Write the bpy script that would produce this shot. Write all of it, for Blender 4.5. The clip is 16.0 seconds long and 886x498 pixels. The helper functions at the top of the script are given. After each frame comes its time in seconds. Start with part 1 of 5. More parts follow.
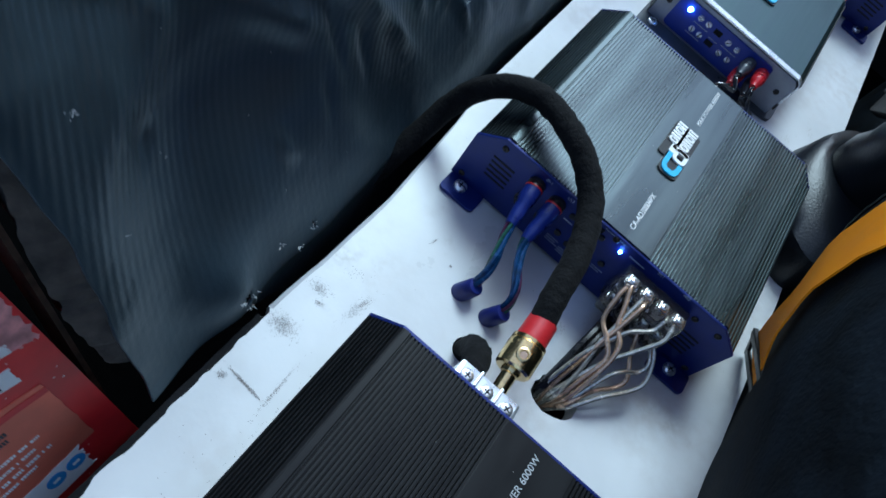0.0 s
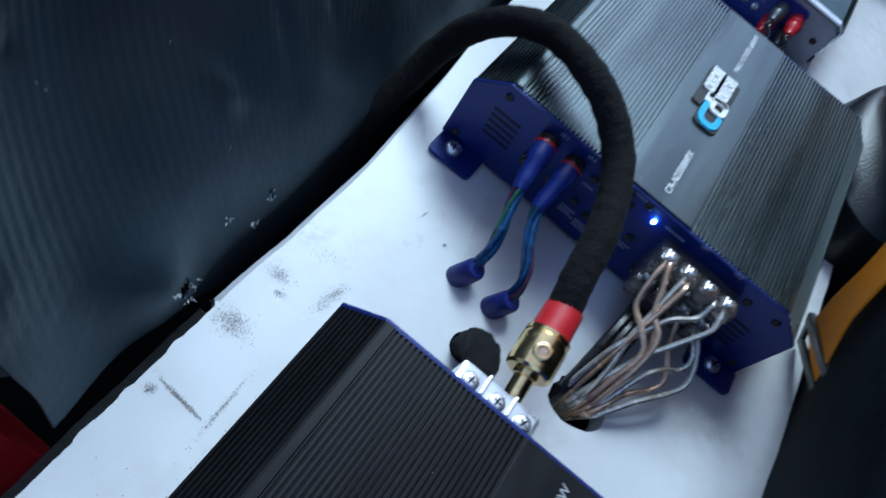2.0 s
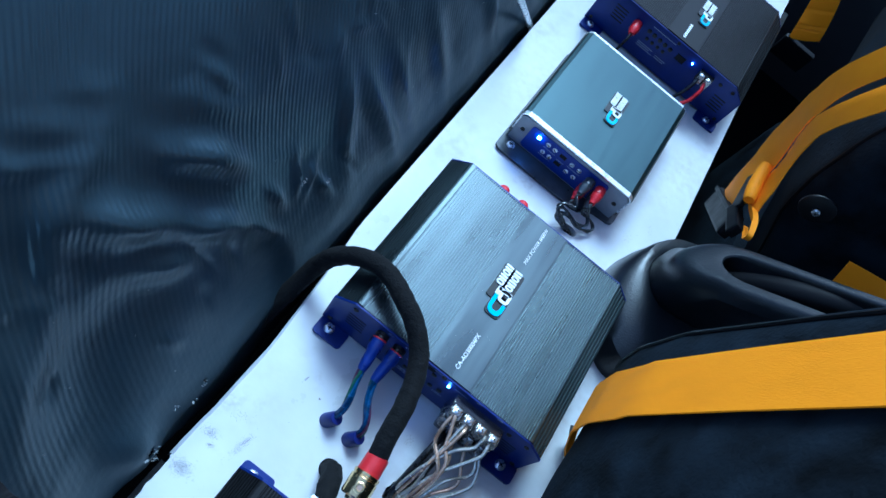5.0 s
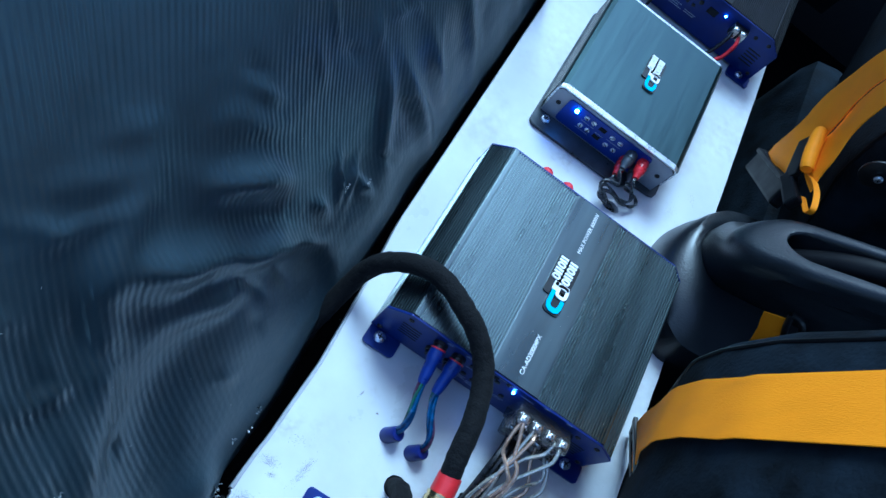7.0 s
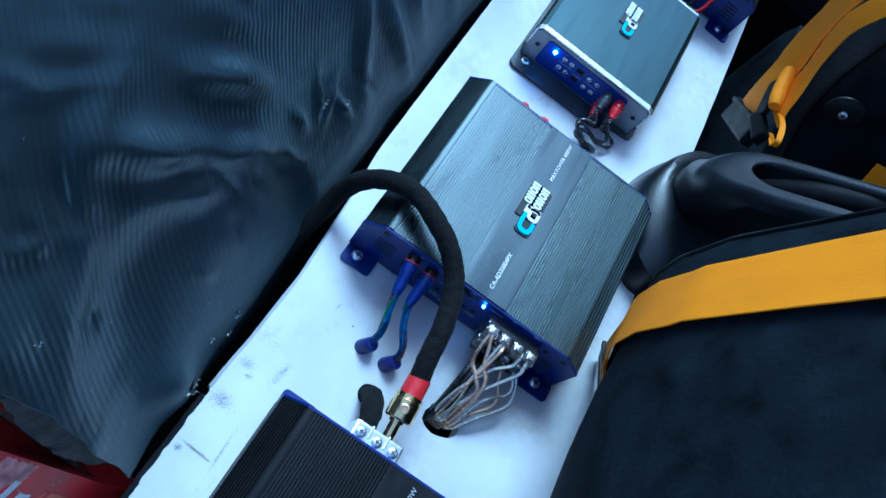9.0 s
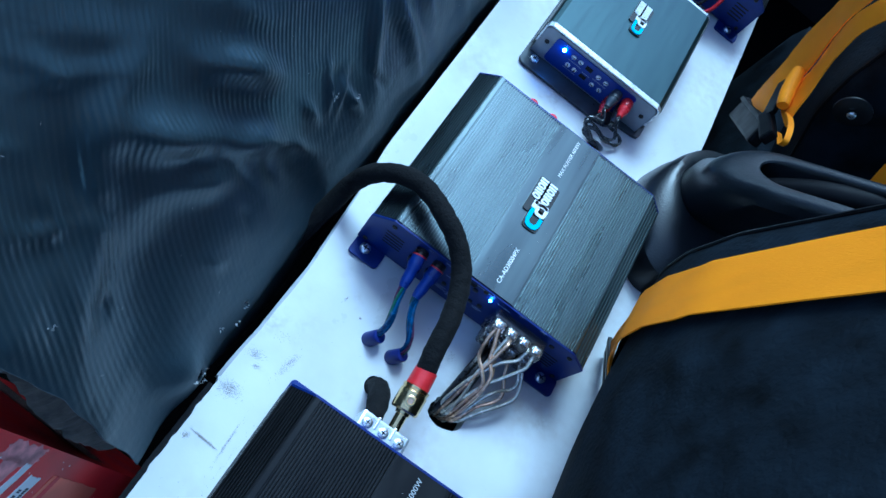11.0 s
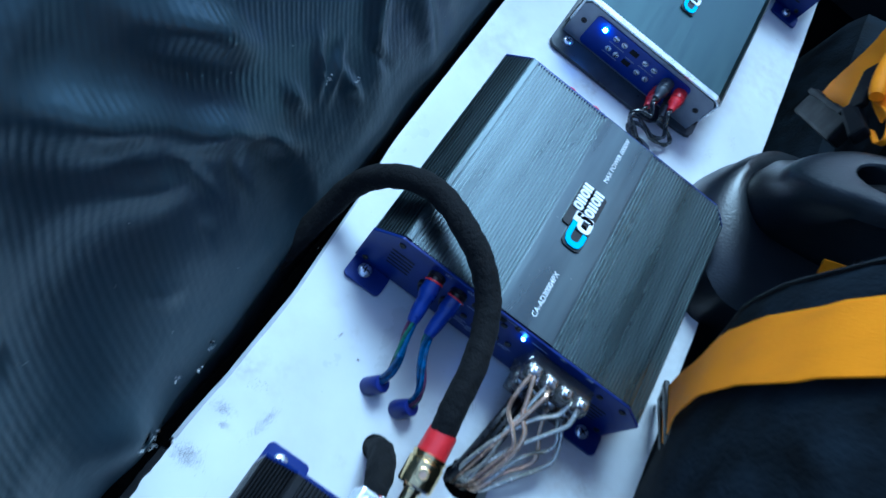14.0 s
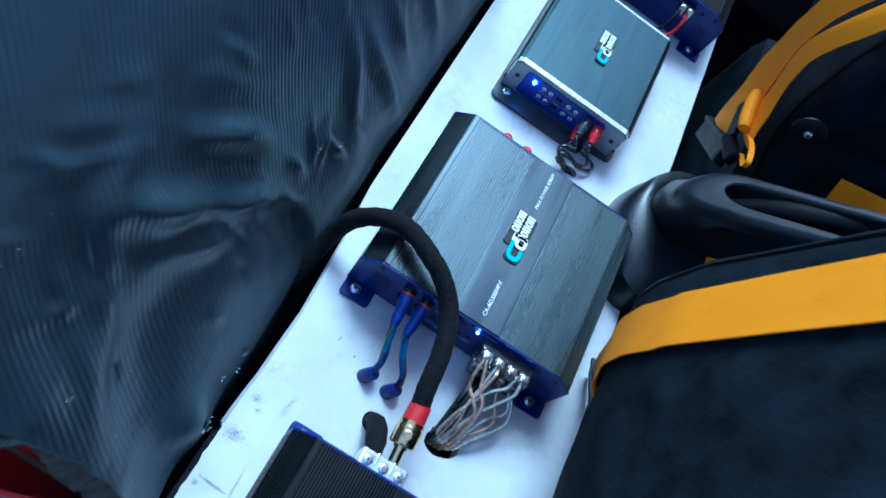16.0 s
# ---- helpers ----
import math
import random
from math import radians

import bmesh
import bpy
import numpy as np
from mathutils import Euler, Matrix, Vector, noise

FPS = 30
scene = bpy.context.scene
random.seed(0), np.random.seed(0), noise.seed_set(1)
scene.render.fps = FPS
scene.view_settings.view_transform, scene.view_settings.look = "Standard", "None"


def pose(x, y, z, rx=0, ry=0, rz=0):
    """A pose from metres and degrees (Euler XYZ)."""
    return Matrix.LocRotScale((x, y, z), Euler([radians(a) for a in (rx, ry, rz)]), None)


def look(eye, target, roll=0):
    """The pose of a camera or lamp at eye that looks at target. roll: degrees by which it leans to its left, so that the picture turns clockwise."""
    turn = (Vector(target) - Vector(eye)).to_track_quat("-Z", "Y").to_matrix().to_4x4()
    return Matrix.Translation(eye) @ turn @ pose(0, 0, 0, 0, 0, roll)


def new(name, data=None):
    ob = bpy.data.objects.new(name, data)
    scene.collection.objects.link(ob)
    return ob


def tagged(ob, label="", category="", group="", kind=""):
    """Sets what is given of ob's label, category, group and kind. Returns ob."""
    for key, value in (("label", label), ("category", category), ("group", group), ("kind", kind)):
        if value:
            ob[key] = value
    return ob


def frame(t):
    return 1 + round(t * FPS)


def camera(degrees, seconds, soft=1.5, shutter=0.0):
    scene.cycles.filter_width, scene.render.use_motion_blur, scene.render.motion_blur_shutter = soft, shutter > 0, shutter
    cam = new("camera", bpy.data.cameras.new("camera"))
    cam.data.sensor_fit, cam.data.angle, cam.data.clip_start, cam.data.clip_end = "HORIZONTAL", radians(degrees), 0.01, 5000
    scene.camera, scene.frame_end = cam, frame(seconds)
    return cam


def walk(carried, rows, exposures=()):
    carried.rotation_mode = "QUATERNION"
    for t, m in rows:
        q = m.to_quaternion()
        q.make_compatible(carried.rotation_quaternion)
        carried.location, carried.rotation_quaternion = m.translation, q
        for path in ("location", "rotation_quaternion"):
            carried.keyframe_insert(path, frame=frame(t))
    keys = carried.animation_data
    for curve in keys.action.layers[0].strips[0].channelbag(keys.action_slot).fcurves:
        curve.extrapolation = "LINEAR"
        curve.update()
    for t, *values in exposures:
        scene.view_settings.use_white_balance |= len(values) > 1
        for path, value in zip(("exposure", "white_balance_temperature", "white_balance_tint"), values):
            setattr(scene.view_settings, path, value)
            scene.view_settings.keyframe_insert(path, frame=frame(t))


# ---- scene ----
cam = camera(63.00, 16.0, shutter=0.5)
PATH = [
    (0, (0.0291, -0.3571, 0.4424), (0.0045, 0.7706, -1.2091), 40.21),
    (0.5, (0.0366, -0.3460, 0.3989), (0.0126, 0.7835, -1.2514), 40.16),
    (1, (0.0354, -0.3226, 0.3552), (0.0181, 0.8165, -1.2886), 40.00),
    (1.5, (0.0335, -0.3080, 0.3272), (0.0311, 0.8388, -1.3113), 40.13),
    (2, (0.0355, -0.3098, 0.3525), (0.0376, 0.8311, -1.2901), 39.94),
    (2.5, (0.0472, -0.3476, 0.4757), (0.0433, 0.8014, -1.1613), 39.09),
    (3, (0.0329, -0.4002, 0.6183), (0.0335, 0.7478, -1.0195), 39.24),
    (3.5, (0.0583, -0.4077, 0.6964), (0.0529, 0.7339, -0.9458), 39.43),
    (4, (0.0394, -0.3599, 0.6864), (0.0384, 0.7746, -0.9607), 39.97),
    (6.5, (-0.0401, -0.2411, 0.6419), (0.1585, 0.7334, -1.0932), 45.85),
    (7, (-0.0701, -0.2413, 0.6292), (0.1427, 0.7362, -1.1026), 46.05),
    (7.5, (-0.0538, -0.2770, 0.6358), (0.1554, 0.7030, -1.0951), 46.12),
    (8, (-0.0177, -0.2964, 0.6417), (0.1954, 0.6814, -1.0899), 46.56),
    (10.5, (-0.0078, -0.2955, 0.6239), (0.1917, 0.6751, -1.1134), 46.78),
    (11, (-0.0083, -0.3041, 0.6355), (0.1882, 0.6650, -1.1030), 46.85),
    (11.5, (-0.0070, -0.3034, 0.6356), (0.1834, 0.6620, -1.1056), 46.72),
    (12, (-0.0089, -0.3032, 0.6319), (0.1772, 0.6598, -1.1110), 46.83),
    (12.5, (-0.0143, -0.3116, 0.6290), (0.1638, 0.6483, -1.1165), 46.85),
    (13, (-0.0139, -0.3287, 0.6326), (0.1564, 0.6288, -1.1150), 46.76),
    (13.5, (-0.0058, -0.2851, 0.5875), (0.1708, 0.6673, -1.1623), 47.33),
    (14, (-0.0150, -0.2328, 0.5140), (0.1748, 0.7429, -1.2215), 46.76),
    (14.5, (-0.0171, -0.1689, 0.4338), (0.1834, 0.8225, -1.2916), 45.78),
    (15, (-0.0151, -0.1580, 0.4287), (0.2004, 0.8368, -1.2929), 45.38),
    (15.5, (-0.0316, -0.2269, 0.5653), (0.1925, 0.7671, -1.1556), 45.41),
    (16, (-0.0328, -0.2974, 0.6743), (0.1980, 0.7001, -1.0438), 45.02),
]
walk(cam, [(t, look(eye, target, roll)) for t, eye, target, roll in PATH],
     [(0, 1.13, 6250, 9), (0.5, 1.10, 6000, 12), (1.5, 1.08, 5900, 14), (2.3, 1.16, 6200, 11), (3.05, 1.40, 6500, 15), (3.2, 1.42, 5150, 7), (7, 1.54, 5050, 4), (8, 1.50, 4900, 2),
      (10.5, 1.47, 4850, 2), (11.5, 1.46, 5050, 2), (12.5, 1.46, 4800, 2), (13, 1.44, 4750, 2), (14, 1.47, 5000, 3), (14.5, 1.49, 5100, 4), (15, 1.56, 4850, 2), (15.5, 1.58, 5400, 7), (16, 1.58, 5000, 4)])

# ---- world and light ----
world = bpy.data.worlds.new("world")
scene.world = world
world.use_nodes = True
wn = world.node_tree
sky = wn.nodes.new("ShaderNodeTexSky")
sky.sky_type = "NISHITA"
sky.sun_disc = False
sky.sun_elevation, sky.sun_rotation = radians(49), radians(-27)
wn.links.new(sky.outputs[0], wn.nodes["Background"].inputs[0])
wn.nodes["Background"].inputs[1].default_value = 0.120


sun_data = bpy.data.lights.new("sun", "SUN")
sun_data.energy, sun_data.angle, sun_data.color = 1.50, radians(24), (0.65, 0.90, 1.0)
sun = new("sun", sun_data)
sun.matrix_world = look((-0.68, 1.66, 2.05), (0.1, 0.1, 0.0))

# ---- materials ----


def mat(name, col, rough=0.5, metal=0.0, var=0.15, scale=40.0, bump=0.0, bump_scale=300.0, stretch=None, col2=None,
        emit=None, coat=0.0, trans=0.0, sheen=0.0, spec=0.5, rough_var=0.08):
    m = bpy.data.materials.new(name)
    m.use_nodes = True
    nt = m.node_tree
    b = nt.nodes["Principled BSDF"]
    b.inputs["Roughness"].default_value = rough
    b.inputs["Metallic"].default_value = metal
    b.inputs["Coat Weight"].default_value = coat
    b.inputs["Transmission Weight"].default_value = trans
    b.inputs["Sheen Weight"].default_value = sheen
    b.inputs["Specular IOR Level"].default_value = spec
    tc = nt.nodes.new("ShaderNodeTexCoord")
    mp = nt.nodes.new("ShaderNodeMapping")
    nt.links.new(tc.outputs["Object"], mp.inputs[0])
    if stretch:
        mp.inputs["Scale"].default_value = stretch
    n1 = nt.nodes.new("ShaderNodeTexNoise")
    n1.inputs["Scale"].default_value = scale
    n1.inputs["Detail"].default_value = 6.0
    nt.links.new(mp.outputs[0], n1.inputs["Vector"])
    ramp = nt.nodes.new("ShaderNodeValToRGB")
    c2 = col2 or tuple(c * (1 + var) for c in col)
    ramp.color_ramp.elements[0].position, ramp.color_ramp.elements[1].position = 0.3, 0.7
    ramp.color_ramp.elements[0].color = (*[c * (1 - var) for c in col], 1)
    ramp.color_ramp.elements[1].color = (*c2, 1)
    nt.links.new(n1.outputs["Fac"], ramp.inputs[0])
    nt.links.new(ramp.outputs[0], b.inputs["Base Color"])
    rr = nt.nodes.new("ShaderNodeMapRange")
    rr.inputs[1].default_value, rr.inputs[2].default_value = 0.3, 0.7
    rr.inputs[3].default_value, rr.inputs[4].default_value = max(rough - rough_var, 0.02), min(rough + rough_var, 1)
    nt.links.new(n1.outputs["Fac"], rr.inputs[0])
    nt.links.new(rr.outputs[0], b.inputs["Roughness"])
    if bump:
        n2 = nt.nodes.new("ShaderNodeTexNoise")
        n2.inputs["Scale"].default_value = bump_scale
        n2.inputs["Detail"].default_value = 3.0
        nt.links.new(mp.outputs[0], n2.inputs["Vector"])
        bp = nt.nodes.new("ShaderNodeBump")
        bp.inputs["Strength"].default_value = bump
        bp.inputs["Distance"].default_value = 0.001
        nt.links.new(n2.outputs["Fac"], bp.inputs["Height"])
        nt.links.new(bp.outputs[0], b.inputs["Normal"])
    if emit:
        b.inputs["Emission Color"].default_value = (*emit[0], 1)
        b.inputs["Emission Strength"].default_value = emit[1]
    return m


def vinyl_material():
    """Black ribbed leathercloth: ribs run up the sheet, 5.5 mm apart."""
    m = mat("ribbed_vinyl", (0.024, 0.037, 0.046), 0.35, var=0.3, scale=9, rough_var=0.07, spec=0.65)
    nt = m.node_tree
    b = nt.nodes["Principled BSDF"]
    b.inputs["Specular Tint"].default_value = (0.55, 0.82, 1.0, 1)
    uv = nt.nodes.new("ShaderNodeUVMap")
    uv.uv_map = "sheet"
    sep = nt.nodes.new("ShaderNodeSeparateXYZ")
    nt.links.new(uv.outputs[0], sep.inputs[0])
    mul = nt.nodes.new("ShaderNodeMath")
    mul.operation = "MULTIPLY"
    mul.inputs[1].default_value = 2 * math.pi / 0.0056
    nt.links.new(sep.outputs[0], mul.inputs[0])
    sn = nt.nodes.new("ShaderNodeMath")
    sn.operation = "SINE"
    nt.links.new(mul.outputs[0], sn.inputs[0])
    tc = nt.nodes.new("ShaderNodeTexCoord")
    fine = nt.nodes.new("ShaderNodeTexNoise")
    fine.inputs["Scale"].default_value, fine.inputs["Detail"].default_value = 700, 2
    nt.links.new(tc.outputs["Object"], fine.inputs["Vector"])
    crumple = nt.nodes.new("ShaderNodeTexNoise")
    crumple.inputs["Scale"].default_value, crumple.inputs["Detail"].default_value = 28, 4
    nt.links.new(tc.outputs["Object"], crumple.inputs["Vector"])
    b1 = nt.nodes.new("ShaderNodeBump")
    b1.inputs["Strength"].default_value, b1.inputs["Distance"].default_value = 1.0, 0.0018
    nt.links.new(crumple.outputs["Fac"], b1.inputs["Height"])
    b2 = nt.nodes.new("ShaderNodeBump")
    b2.inputs["Strength"].default_value, b2.inputs["Distance"].default_value = 0.8, 0.00020
    worn = nt.nodes.new("ShaderNodeMapRange")
    worn.inputs[1].default_value, worn.inputs[2].default_value = 0.08, 0.25
    worn.inputs[3].default_value, worn.inputs[4].default_value = 0.12, 1.0
    nt.links.new(sep.outputs[1], worn.inputs[0])
    patch = nt.nodes.new("ShaderNodeTexNoise")
    patch.inputs["Scale"].default_value, patch.inputs["Detail"].default_value = 6, 3
    nt.links.new(uv.outputs[0], patch.inputs["Vector"])
    soft = nt.nodes.new("ShaderNodeMapRange")
    soft.inputs[1].default_value, soft.inputs[2].default_value = 0.35, 0.62
    soft.inputs[3].default_value, soft.inputs[4].default_value = 0.6, 1.0
    nt.links.new(patch.outputs["Fac"], soft.inputs[0])
    fade = nt.nodes.new("ShaderNodeMath")
    fade.operation = "MULTIPLY"
    nt.links.new(worn.outputs[0], fade.inputs[0])
    nt.links.new(soft.outputs[0], fade.inputs[1])
    rib = nt.nodes.new("ShaderNodeMath")
    rib.operation = "MULTIPLY"
    nt.links.new(sn.outputs[0], rib.inputs[0])
    nt.links.new(fade.outputs[0], rib.inputs[1])
    nt.links.new(rib.outputs[0], b2.inputs["Height"])
    nt.links.new(b1.outputs[0], b2.inputs["Normal"])
    b3 = nt.nodes.new("ShaderNodeBump")
    b3.inputs["Strength"].default_value, b3.inputs["Distance"].default_value = 0.35, 0.0002
    nt.links.new(fine.outputs["Fac"], b3.inputs["Height"])
    nt.links.new(b2.outputs[0], b3.inputs["Normal"])
    nt.links.new(b3.outputs[0], b.inputs["Normal"])
    return m


M_VINYL = vinyl_material()
M_BOARD = mat("white_painted_board", (0.59, 0.585, 0.585), 0.34, var=0.08, scale=9, bump=0.12, bump_scale=160, col2=(0.68, 0.675, 0.68))


def add_stains_and_shade(m, colour, scale, low, high, amount):
    """Soft irregular smears over a painted surface: dirt, and brownish shade put into the colour."""
    nt = m.node_tree
    b = nt.nodes["Principled BSDF"]
    old = b.inputs["Base Color"].links[0].from_socket
    tc = nt.nodes.new("ShaderNodeTexCoord")
    mask = None
    for sc, lo, hi in ((scale, low, high), (scale * 9, 0.35, 0.65)):
        n = nt.nodes.new("ShaderNodeTexNoise")
        n.inputs["Scale"].default_value, n.inputs["Detail"].default_value = sc, 8
        nt.links.new(tc.outputs["Object"], n.inputs["Vector"])
        r = nt.nodes.new("ShaderNodeMapRange")
        r.inputs[1].default_value, r.inputs[2].default_value = lo, hi
        r.inputs[4].default_value = amount if mask is None else 1.0
        nt.links.new(n.outputs["Fac"], r.inputs[0])
        if mask is None:
            mask = r.outputs[0]
        else:
            k = nt.nodes.new("ShaderNodeMath")
            k.operation = "MULTIPLY"
            nt.links.new(mask, k.inputs[0])
            nt.links.new(r.outputs[0], k.inputs[1])
            mask = k.outputs[0]
    mix = nt.nodes.new("ShaderNodeMix")
    mix.data_type = "RGBA"
    nt.links.new(mask, mix.inputs[0])
    nt.links.new(old, mix.inputs[6])
    mix.inputs[7].default_value = (*colour, 1)
    nt.links.new(mix.outputs[2], b.inputs["Base Color"])


add_stains_and_shade(M_BOARD, (0.30, 0.27, 0.27), 7.0, 0.54, 0.72, 0.55)
add_stains_and_shade(M_BOARD, (0.40, 0.36, 0.33), 26.0, 0.60, 0.74, 0.5)
# broad brown blotches: warm shading round amplifier and leads, painted into the colour
add_stains_and_shade(M_BOARD, (0.44, 0.38, 0.35), 11.0, 0.48, 0.70, 0.45)
M_LIP = mat("grey_primed_edge", (0.36, 0.36, 0.38), 0.6, var=0.2, scale=60, bump=0.4, bump_scale=200)
M_EDGE = mat("dark_edge_lining", (0.007, 0.007, 0.008), 0.8, var=0.5, scale=120, bump=0.6, spec=0.15)
M_SCUFF = mat("scuff_dirt", (0.22, 0.20, 0.19), 0.85, var=0.4, scale=400)
M_SMUDGE = mat("brown_smudge", (0.46, 0.43, 0.41), 0.6, var=0.2, scale=200)
M_ALU = mat("dark_brushed_aluminium", (0.124, 0.154, 0.161), 0.31, metal=0.88, var=0.26, scale=16, stretch=(2.4, 0.26, 1), bump=0.06, bump_scale=320, rough_var=0.08)
M_ALU_DARK = mat("black_anodised_aluminium", (0.008, 0.008, 0.009), 0.42, metal=0.1, var=0.2, scale=30, stretch=(3, 0.6, 3), bump=0.03, spec=0.22)
M_ALU_SMALL = mat("grey_brushed_plate", (0.058, 0.096, 0.104), 0.38, metal=0.88, var=0.025, scale=30, stretch=(6, 0.3, 6), bump=0.012, bump_scale=260)
M_SILVER = mat("satin_silver_aluminium", (0.68, 0.71, 0.74), 0.30, metal=0.85, var=0.12, scale=90)
M_GUNWALL = mat("satin_grey_wall", (0.32, 0.335, 0.355), 0.42, metal=0.25, var=0.15, scale=70)
M_GUNMETAL = mat("gunmetal_case", (0.055, 0.062, 0.072), 0.34, metal=0.3, var=0.2, scale=70)
M_BLUE = mat("blue_anodised_plate", (0.004, 0.017, 0.145), 0.36, metal=0.3, var=0.18, scale=50, bump=0.06)
M_BLUE_STRIP = mat("blue_control_panel", (0.010, 0.035, 0.26), 0.42, metal=0.1, var=0.15, scale=60)
M_ZINC = mat("zinc_bolt", (0.78, 0.80, 0.82), 0.30, metal=0.9, var=0.12, scale=300)
M_BLACKSCREW = mat("blackened_screw", (0.05, 0.045, 0.04), 0.4, metal=0.8, var=0.3, scale=300)
M_BLACK = mat("black_plastic", (0.006, 0.006, 0.007), 0.42, var=0.25, scale=80, bump=0.15, bump_scale=500)
M_HOLE = mat("dark_opening", (0.004, 0.004, 0.004), 0.9)
M_MARK = mat("printed_marking", (0.30, 0.34, 0.42), 0.6)
M_WHITE = mat("white_lettering", (0.86, 0.86, 0.84), 0.45)
M_FADED = mat("faded_white_lettering", (0.42, 0.43, 0.44), 0.55)
M_CYAN = mat("cyan_enamel", (0.02, 0.45, 0.72), 0.35, var=0.1)
M_LED = mat("blue_led", (0.1, 0.3, 1.0), 0.3, emit=((0.10, 0.32, 1.0), 30.0))
M_GOLD = mat("gold_plated_brass", (0.84, 0.62, 0.30), 0.20, metal=1.0, var=0.14, scale=160)
M_CHROME = mat("plated_terminal", (0.38, 0.38, 0.38), 0.28, metal=1.0, var=0.15, scale=200)
M_SLEEVE = mat("black_fabric_sleeve", (0.006, 0.006, 0.0065), 0.85, var=0.45, scale=260, bump=1.0, bump_scale=420, spec=0.15, sheen=0.015)
M_REDSHRINK = mat("red_heat_shrink", (0.55, 0.02, 0.025), 0.38, var=0.12, scale=120)
M_RED = mat("red_plastic", (0.60, 0.02, 0.03), 0.3, var=0.12, scale=150)
M_BOOT = mat("blue_rubber", (0.007, 0.019, 0.15), 0.32, var=0.2, scale=150, bump=0.15)
M_BOOT2 = mat("dark_blue_rubber", (0.007, 0.014, 0.13), 0.4, var=0.2, scale=150, bump=0.15)
M_WIRE_TEAL = mat("teal_clear_lead", (0.008, 0.055, 0.15), 0.22, metal=0.2, var=0.5, scale=180)
M_WIRE_GREEN = mat("green_lead", (0.03, 0.12, 0.08), 0.25, metal=0.2, var=0.4, scale=180)
M_WIRE_RED = mat("maroon_lead", (0.07, 0.016, 0.05), 0.3, var=0.3, scale=180)
M_WIRE_SILVER = mat("tinned_speaker_wire", (0.55, 0.52, 0.45), 0.24, metal=0.6, var=0.18, scale=160, coat=0.8)
M_WIRE_COPPER = mat("clear_copper_speaker_wire", (0.56, 0.37, 0.25), 0.24, metal=0.55, var=0.18, scale=160, coat=0.8)
M_WIRE_BLACK = mat("black_wire", (0.007, 0.007, 0.008), 0.3, var=0.3, scale=200)
M_LEAD = mat("grey_signal_lead", (0.030, 0.033, 0.036), 0.26, var=0.3, scale=200, coat=0.4)
M_CLEAR = mat("clear_terminal_cover", (0.62, 0.58, 0.56), 0.09, var=0.2, scale=200, trans=0.93, spec=0.6, rough_var=0.05)
M_SEAT = mat("black_suede_seat_cloth", (0.0058, 0.0090, 0.0130), 0.85, var=0.75, scale=30, bump=0.9, bump_scale=260, spec=0.09)
M_PIPING = mat("black_seat_piping", (0.004, 0.004, 0.005), 0.5, spec=0.14)
M_BELT = mat("orange_webbing", (1.0, 0.305, 0.003), 0.6, var=0.06, scale=18, bump=0.3, bump_scale=380, stretch=(1, 4, 1), spec=0.15)
M_CONSOLE = mat("grained_dark_plastic", (0.008, 0.010, 0.013), 0.36, var=0.25, scale=25, bump=0.3, bump_scale=420, spec=0.45)
M_CONDUIT = mat("black_corrugated_plastic", (0.010, 0.011, 0.012), 0.34, var=0.2, scale=60, spec=0.5)
M_CARPET = mat("dark_cabin_carpet", (0.0018, 0.0018, 0.002), 0.95, var=0.5, scale=90, bump=1.0, bump_scale=500, spec=0.03)
M_MESH = mat("woven_black_mesh", (0.006, 0.006, 0.007), 0.7, var=0.4, scale=60, spec=0.3)
nt = M_MESH.node_tree
chk = nt.nodes.new("ShaderNodeTexChecker")
chk.inputs["Scale"].default_value = 330
chk.inputs["Color1"].default_value, chk.inputs["Color2"].default_value = (0.002, 0.002, 0.0024, 1), (0.011, 0.011, 0.012, 1)
nt.links.new(nt.nodes["Texture Coordinate"].outputs["Object"], chk.inputs["Vector"])
nt.links.new(chk.outputs["Color"], nt.nodes["Principled BSDF"].inputs["Base Color"])
M_TRIM = mat("dark_cabin_trim", (0.014, 0.014, 0.016), 0.7, var=0.15, scale=20, bump=0.2)
M_BAT_RED = mat("red_battery_case", (0.62, 0.022, 0.026), 0.45, var=0.3, scale=22)
M_BAT_LABEL = mat("orange_red_label", (0.66, 0.15, 0.09), 0.55, var=0.35, scale=16)
M_BAT_WORN = mat("scraped_red_plastic", (0.62, 0.26, 0.25), 0.7, var=0.4, scale=120)
M_BAT_WHITE = mat("dusty_white_label", (0.78, 0.80, 0.79), 0.6, var=0.12, scale=20)
M_BAT_GREY = mat("pale_grey_plastic", (0.72, 0.73, 0.73), 0.5, var=0.1, scale=25)
M_FLUFF = mat("pale_fibres", (0.6, 0.6, 0.58), 0.9)
M_BAT_INK = mat("dark_print", (0.05, 0.045, 0.05), 0.6)
M_LABELBLUE = mat("blue_symbol", (0.03, 0.28, 0.62), 0.5)
M_FRAY = mat("frayed_brown_backing", (0.042, 0.034, 0.028), 0.8, var=0.85, scale=70, bump=1.0, bump_scale=160)
M_RUST = mat("rusty_edge", (0.09, 0.05, 0.03), 0.85, var=0.6, scale=80, bump=0.8)

# ---- building helpers ----
BASE = {}


def thing(name, at, label, category, group="", kind=""):
    """An Empty at the base of a thing; its parts are given in place and moved to it."""
    ob = new(name)
    ob.location = at
    ob.empty_display_size = 0.02
    BASE[ob] = Vector(at)
    return tagged(ob, label, category, group, kind)


